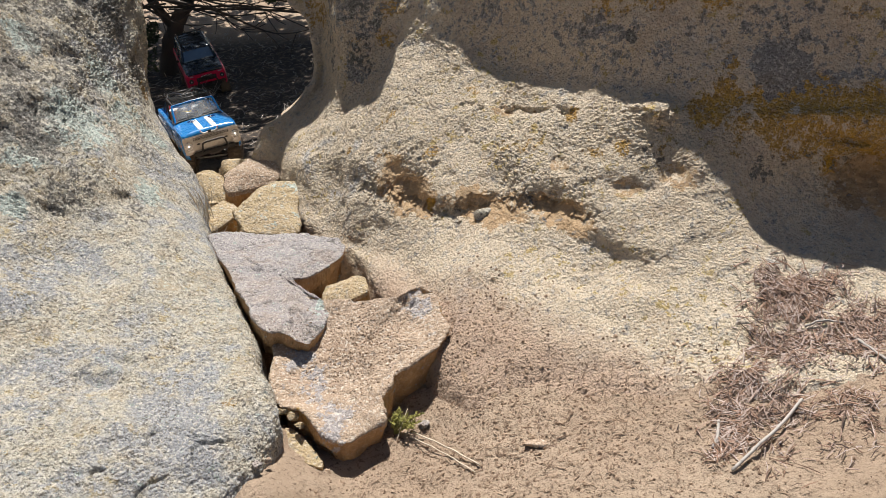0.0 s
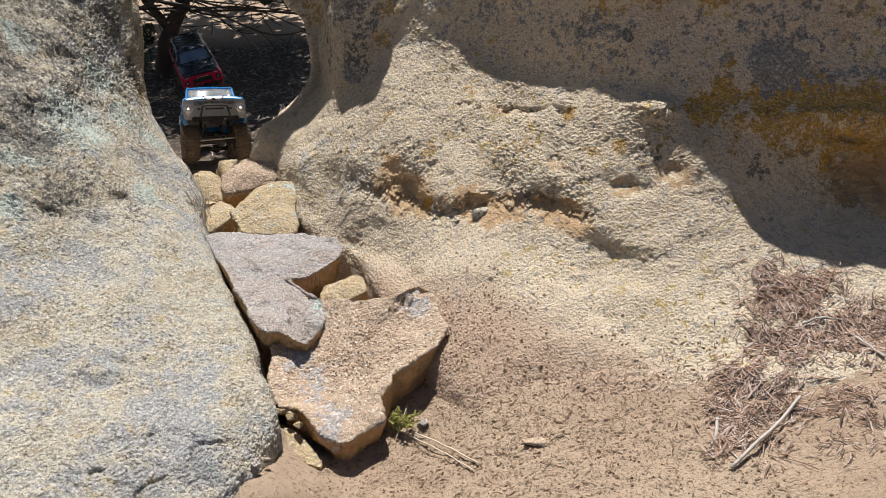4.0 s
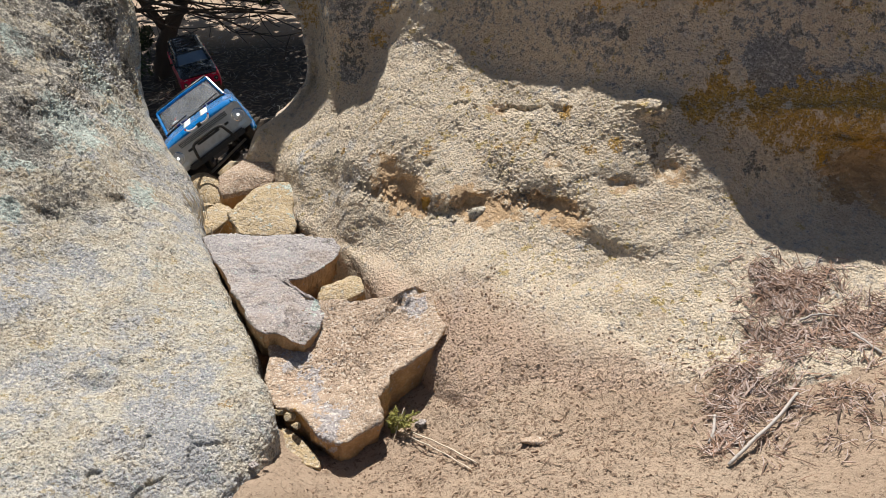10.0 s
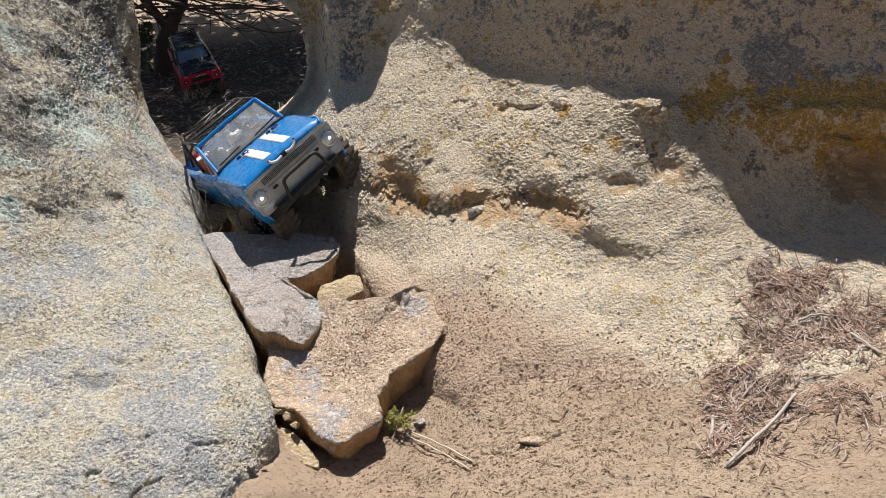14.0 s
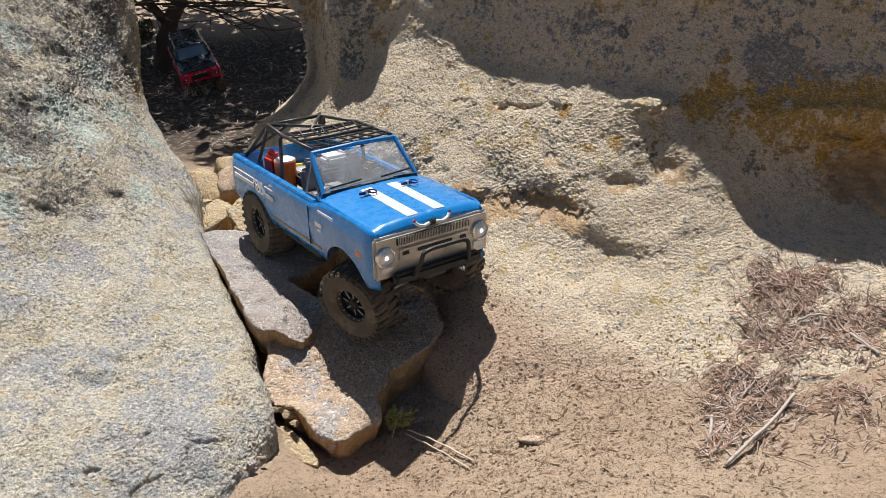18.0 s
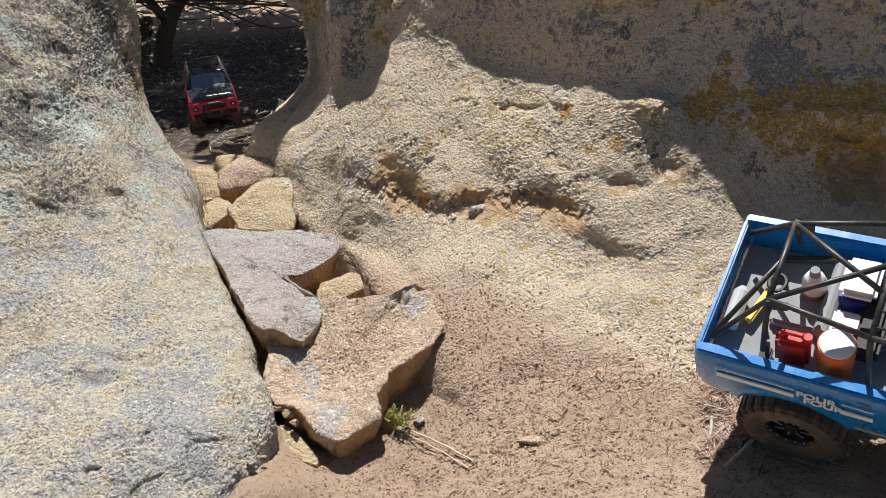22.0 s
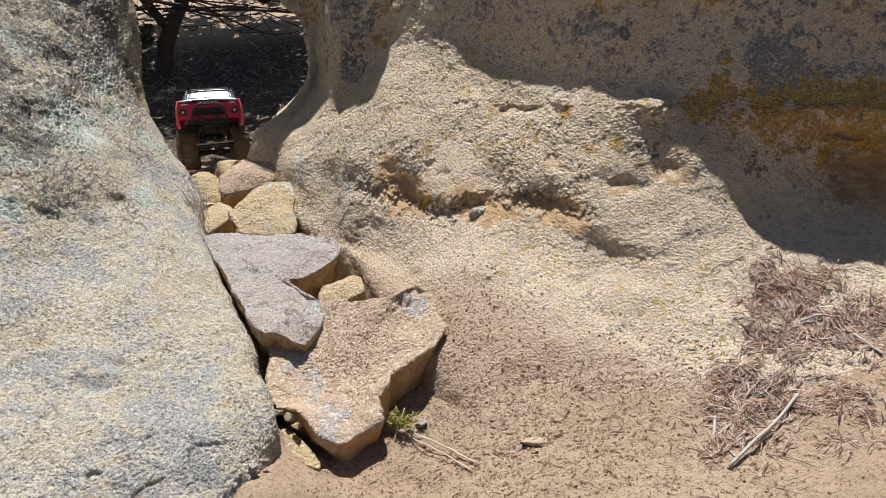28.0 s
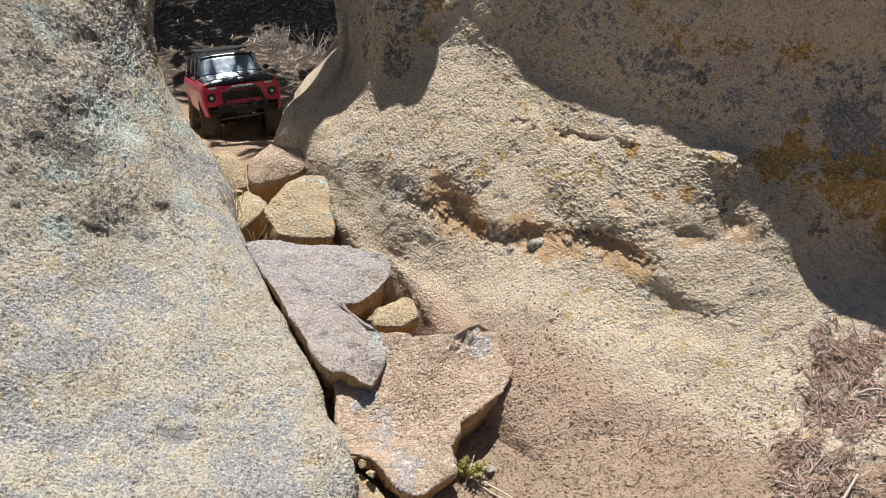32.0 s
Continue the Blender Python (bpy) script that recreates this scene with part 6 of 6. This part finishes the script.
needle_litter()
strew()
lying_stick("stick", [(0.362, 0.757, 0.004), (0.405, 0.792, 0.012), (0.445, 0.828, 0.013), (0.488, 0.872, 0.006)], 0.0023, M_TWIG, "bare grey weathered stick lying on needle litter")
lying_stick("stick", [(0.352, 0.805, 0.003), (0.362, 0.822, 0.006), (0.372, 0.852, 0.004)], 0.0022, M_TWIG, "short pale twig on the needle litter")
lying_stick("stick", [(0.590, 0.985, 0.004), (0.602, 0.955, 0.006), (0.618, 0.920, 0.003)], 0.0024, M_TWIG, "short pale twig on the needle litter")
lying_stick("stick", [(0.535, 1.005, 0.004), (0.560, 1.008, 0.007), (0.590, 1.006, 0.004)], 0.0018, M_TWIG, "short pale twig on the needle litter")
lying_stick("straw", [(-0.052, 0.957, 0.006), (-0.002, 0.904, 0.007), (0.048, 0.851, 0.004)], 0.0012, M_STRAW, "bleached straw stalk lying on the sand", "straw")
lying_stick("straw", [(-0.055, 0.950, 0.004), (-0.01, 0.898, 0.006), (0.042, 0.842, 0.003)], 0.0010, M_STRAW, "bleached straw stalk lying on the sand", "straw")
lying_stick("straw", [(-0.060, 0.985, 0.030), (-0.066, 0.965, 0.012), (-0.075, 0.945, 0.003)], 0.0007, M_STRAW, "thin grey grass stalk by the slab", "straw")
sprig()
dry_grass()
chunk("pebble", (0.011, 0.009, 0.008), (-0.034, 0.972, floor_at(-0.034, 0.972) + 0.004), (0, 0, 30), M_SLAB, "small pale pebble at the edge of the slab's shadow", 41)
chunk("pebble", (0.026, 0.010, 0.008), (0.130, 0.862, floor_at(0.130, 0.862) + 0.003), (0, 0, -6), M_SLAB_DUSTY, "flat brown stone chip half sunk in sand", 42)
chunk("pebble", (0.010, 0.008, 0.006), (-0.262, 0.830, 0.020), (0, 0, 40), M_SLAB, "small white pebble beside the boulder", 43)
chunk("pebble", (0.006, 0.006, 0.005), (-0.250, 0.845, 0.016), (0, 0, 10), M_SLAB_DUSTY, "small brown pebble beside the boulder", 44)
chunk("pebble", (0.020, 0.017, 0.017), (0.068, 1.355, 0.146), (0, 0, 10), M_LEFT, "round grey pebble lodged in a pit of the rock", 45)
for k, (x, y, sx, sz) in enumerate(((-0.252, 0.978, 0.016, 0.008), (-0.268, 0.995, 0.012, 0.006), (-0.236, 0.968, 0.014, 0.009), (-0.224, 0.950, 0.012, 0.008), (-0.275, 1.015, 0.009, 0.006))):
    chunk("stone_crumb", (sx, sx * 0.7, sz), (x, y, -0.020 + 0.2 * (y - 0.92)), (8 * k, 10 * k, 40 * k), M_YELLOW, "crumbling yellow stone piece at the slab's foot", 50 + k, 14, 0.05, group="crumbled stones")
juniper()
back_litter()


# ---- what moves ----
BLUE_ROWS = [
    (0.0, pose(-1.076, 3.252, -0.475, 7.0, -6.4, -62.2)),
    (1.0, pose(-1.027, 3.197, -0.466, 6.2, -14.9, -67.4)),
    (2.0, pose(-0.991, 3.186, -0.467, 0.3, -18.5, -72.4)),
    (3.0, pose(-0.968, 3.140, -0.446, -4.8, -25.6, -71.1)),
    (3.5, pose(-0.954, 3.105, -0.437, -5.0, -26.0, -70.4)),
    (6.0, pose(-0.872, 2.844, -0.333, 5.3, -24.4, -67.5)),
    (7.0, pose(-0.781, 2.613, -0.232, 14.5, -20.4, -70.8)),
    (8.0, pose(-0.700, 2.420, -0.193, 28.3, -22.0, -74.4)),
    (9.0, pose(-0.659, 2.307, -0.132, 36.0, -20.3, -75.6)),
    (10.0, pose(-0.641, 2.241, -0.087, 30.7, -15.3, -73.2)),
    (11.0, pose(-0.575, 2.042, -0.048, 26.2, -8.0, -67.6)),
    (12.0, pose(-0.521, 1.935, 0.013, 38.7, -5.7, -67.7)),
    (13.0, pose(-0.503, 1.869, 0.017, 41.7, -10.7, -60.9)),
    (14.0, pose(-0.450, 1.780, 0.001, 28.1, -17.3, -58.0)),
    (16.5, pose(-0.394, 1.645, 0.051, 0.6, -4.8, -55.6)),
    (17.0, pose(-0.342, 1.547, 0.074, -9.4, -4.2, -59.1)),
    (18.0, pose(-0.258, 1.424, 0.095, -3.0, -6.0, -53.8)),
    (19.0, pose(-0.135, 1.225, 0.136, 7.7, -0.1, -46.3)),
    (20.0, pose(-0.041, 1.132, 0.148, 14.7, -8.9, -31.1)),
    (21.0, pose(0.152, 1.049, 0.170, 28.0, -6.9, -14.2)),
    (21.5, pose(0.288, 0.980, 0.198, 31.4, -4.6, -15.0)),
    (22.0, pose(0.476, 0.837, 0.219, 27.7, -4.8, -33.2)),
    (22.5, pose(0.601, 0.725, 0.205, 19.0, -5.5, -38.0)),
    (23.0, pose(0.770, 0.593, 0.216, 12.0, -6.0, -40.0)),
    (24.5, pose(1.150, 0.250, 0.300, 4.0, -6.0, -45.0)),
    (26.0, pose(1.350, 0.050, 0.320, 0.0, -4.0, -45.0)),
    (32.0, pose(1.350, 0.050, 0.320, 0.0, -4.0, -45.0)),
]
RED_ROWS = [
    (0.0, pose(-1.485, 4.750, -0.655, 8.8, 2.1, -66.6)),
    (21.0, pose(-1.478, 4.729, -0.655, 8.8, 2.1, -66.6)),
    (22.0, pose(-1.179, 3.967, -0.591, 4.5, -3.0, -71.0)),
    (23.0, pose(-1.043, 3.465, -0.480, 4.6, -3.9, -73.7)),
    (24.0, pose(-0.952, 3.145, -0.422, 7.4, -7.3, -75.1)),
    (25.0, pose(-0.920, 3.055, -0.404, 13.1, -12.5, -77.1)),
    (26.5, pose(-0.903, 3.000, -0.398, 6.0, -19.8, -76.0)),
    (28.0, pose(-0.887, 2.952, -0.390, -2.0, -26.3, -74.6)),
    (30.0, pose(-0.872, 2.845, -0.366, -0.8, -25.9, -68.3)),
    (31.0, pose(-0.803, 2.722, -0.340, 1.0, -24.6, -69.7)),
    (32.0, pose(-0.728, 2.602, -0.313, 2.6, -23.1, -71.2)),
]


def terrain_tree():
    from mathutils.bvhtree import BVHTree
    verts, faces = [], []
    for ob in scene.objects:
        if ob.type == "MESH" and ob.parent is None and ob.name.split(".")[0] in ("ground", "boulder", "rock_outcrop", "flat_rock", "rock"):
            base = len(verts)
            verts += [ob.matrix_basis @ v.co for v in ob.data.vertices]
            faces += [tuple(base + i for i in p.vertices) for p in ob.data.polygons]
    return BVHTree.FromPolygons(verts, faces)


def pose_at(rows, t):
    for (a, m), (b, n) in zip(rows, rows[1:]):
        if a <= t <= b:
            u = (t - a) / (b - a)
            return Matrix.Translation(m.translation.lerp(n.translation, u)) @ m.to_quaternion().slerp(n.to_quaternion(), u).to_matrix().to_4x4()
    return rows[-1][1]


def roll_wheels(wheels, axles, rows, tree):
    """Wheels turn with the way they go; each axle rises, drops and leans with the ground within limits fitted to the
    camera's view.
    """
    def yaw(t):
        d = pose_at(rows, t).to_3x3() @ Vector((1, 0, 0))
        return math.atan2(d.y, d.x)

    lock = []
    for k in range(161):
        a, b = max(0.0, k * 0.2 - 0.3), min(32.0, k * 0.2 + 0.5)
        way = (pose_at(rows, b).translation - pose_at(rows, a).translation).length
        lock.append(max(-0.55, min(0.55, 1.8 * math.atan2(0.324 * (yaw(b) - yaw(a)), max(way, 0.08)))))
    radius, track, rest = TYRE_R * SCALE, TRACK * SCALE, AXLE * SCALE
    for axle, x in axles:
        pair = [(hub, s) for hub, place, s in wheels if place == x]
        x = x * SCALE
        turn, last, dip, steer = [0.0, 0.0], [None, None], None, lock[0]
        out, body = [[], []], []
        for k in range(161):
            t = k * 0.2
            steer = steer * 0.6 + lock[k] * 0.4
            m = pose_at(rows, t)
            fwd, up = m.to_3x3() @ Vector((1, 0, 0)), m.to_3x3() @ Vector((0, 0, 1))
            want = []
            for j, (hub, s) in enumerate(pair):
                c = m @ Vector((x, s * track, rest))
                if last[j] is not None:
                    turn[j] += (c - last[j]).dot(fwd) / radius
                last[j] = c
                need = -1.0
                for a in (-45, -20, 0, 20, 45):
                    away = fwd * radius * math.sin(radians(a))
                    hit = tree.ray_cast(c + away + up * 0.06, -up, 0.25)
                    if hit[0] is not None:
                        need = max(need, (hit[0] - c - away).dot(up) + radius * math.cos(radians(a)) - 0.003)
                want.append(min(max(need, -0.017), 0.022))
            dip = want if dip is None else [a * 0.5 + b * 0.5 for a, b in zip(dip, want)]
            lean = max(-0.42, min(0.42, math.atan2((dip[1] - dip[0]) * pair[1][1], 2 * track)))
            seat = Matrix.Translation((x, 0, rest + (dip[0] + dip[1]) / 2)) @ Matrix.Rotation(lean, 4, "X")
            body.append((t, seat))
            for j, (hub, s) in enumerate(pair):
                out[j].append((t, seat @ Matrix.Translation((0, s * track, 0)) @ Matrix.Rotation(steer if x > 0.1 else 0.0, 4, "Z") @ Matrix.Rotation(turn[j], 4, "Y") @ pose(0, 0, 0, 0, 0, 0 if s > 0 else 180)))
        walk(axle, body)
        for j, (hub, s) in enumerate(pair):
            walk(hub, out[j])


def motions():
    tree = terrain_tree()
    walk(BLUE, BLUE_ROWS)
    walk(RED, RED_ROWS)
    roll_wheels(BLUE_WHEELS, BLUE_AXLES, BLUE_ROWS, tree)
    roll_wheels(RED_WHEELS, RED_AXLES, RED_ROWS, tree)


motions()
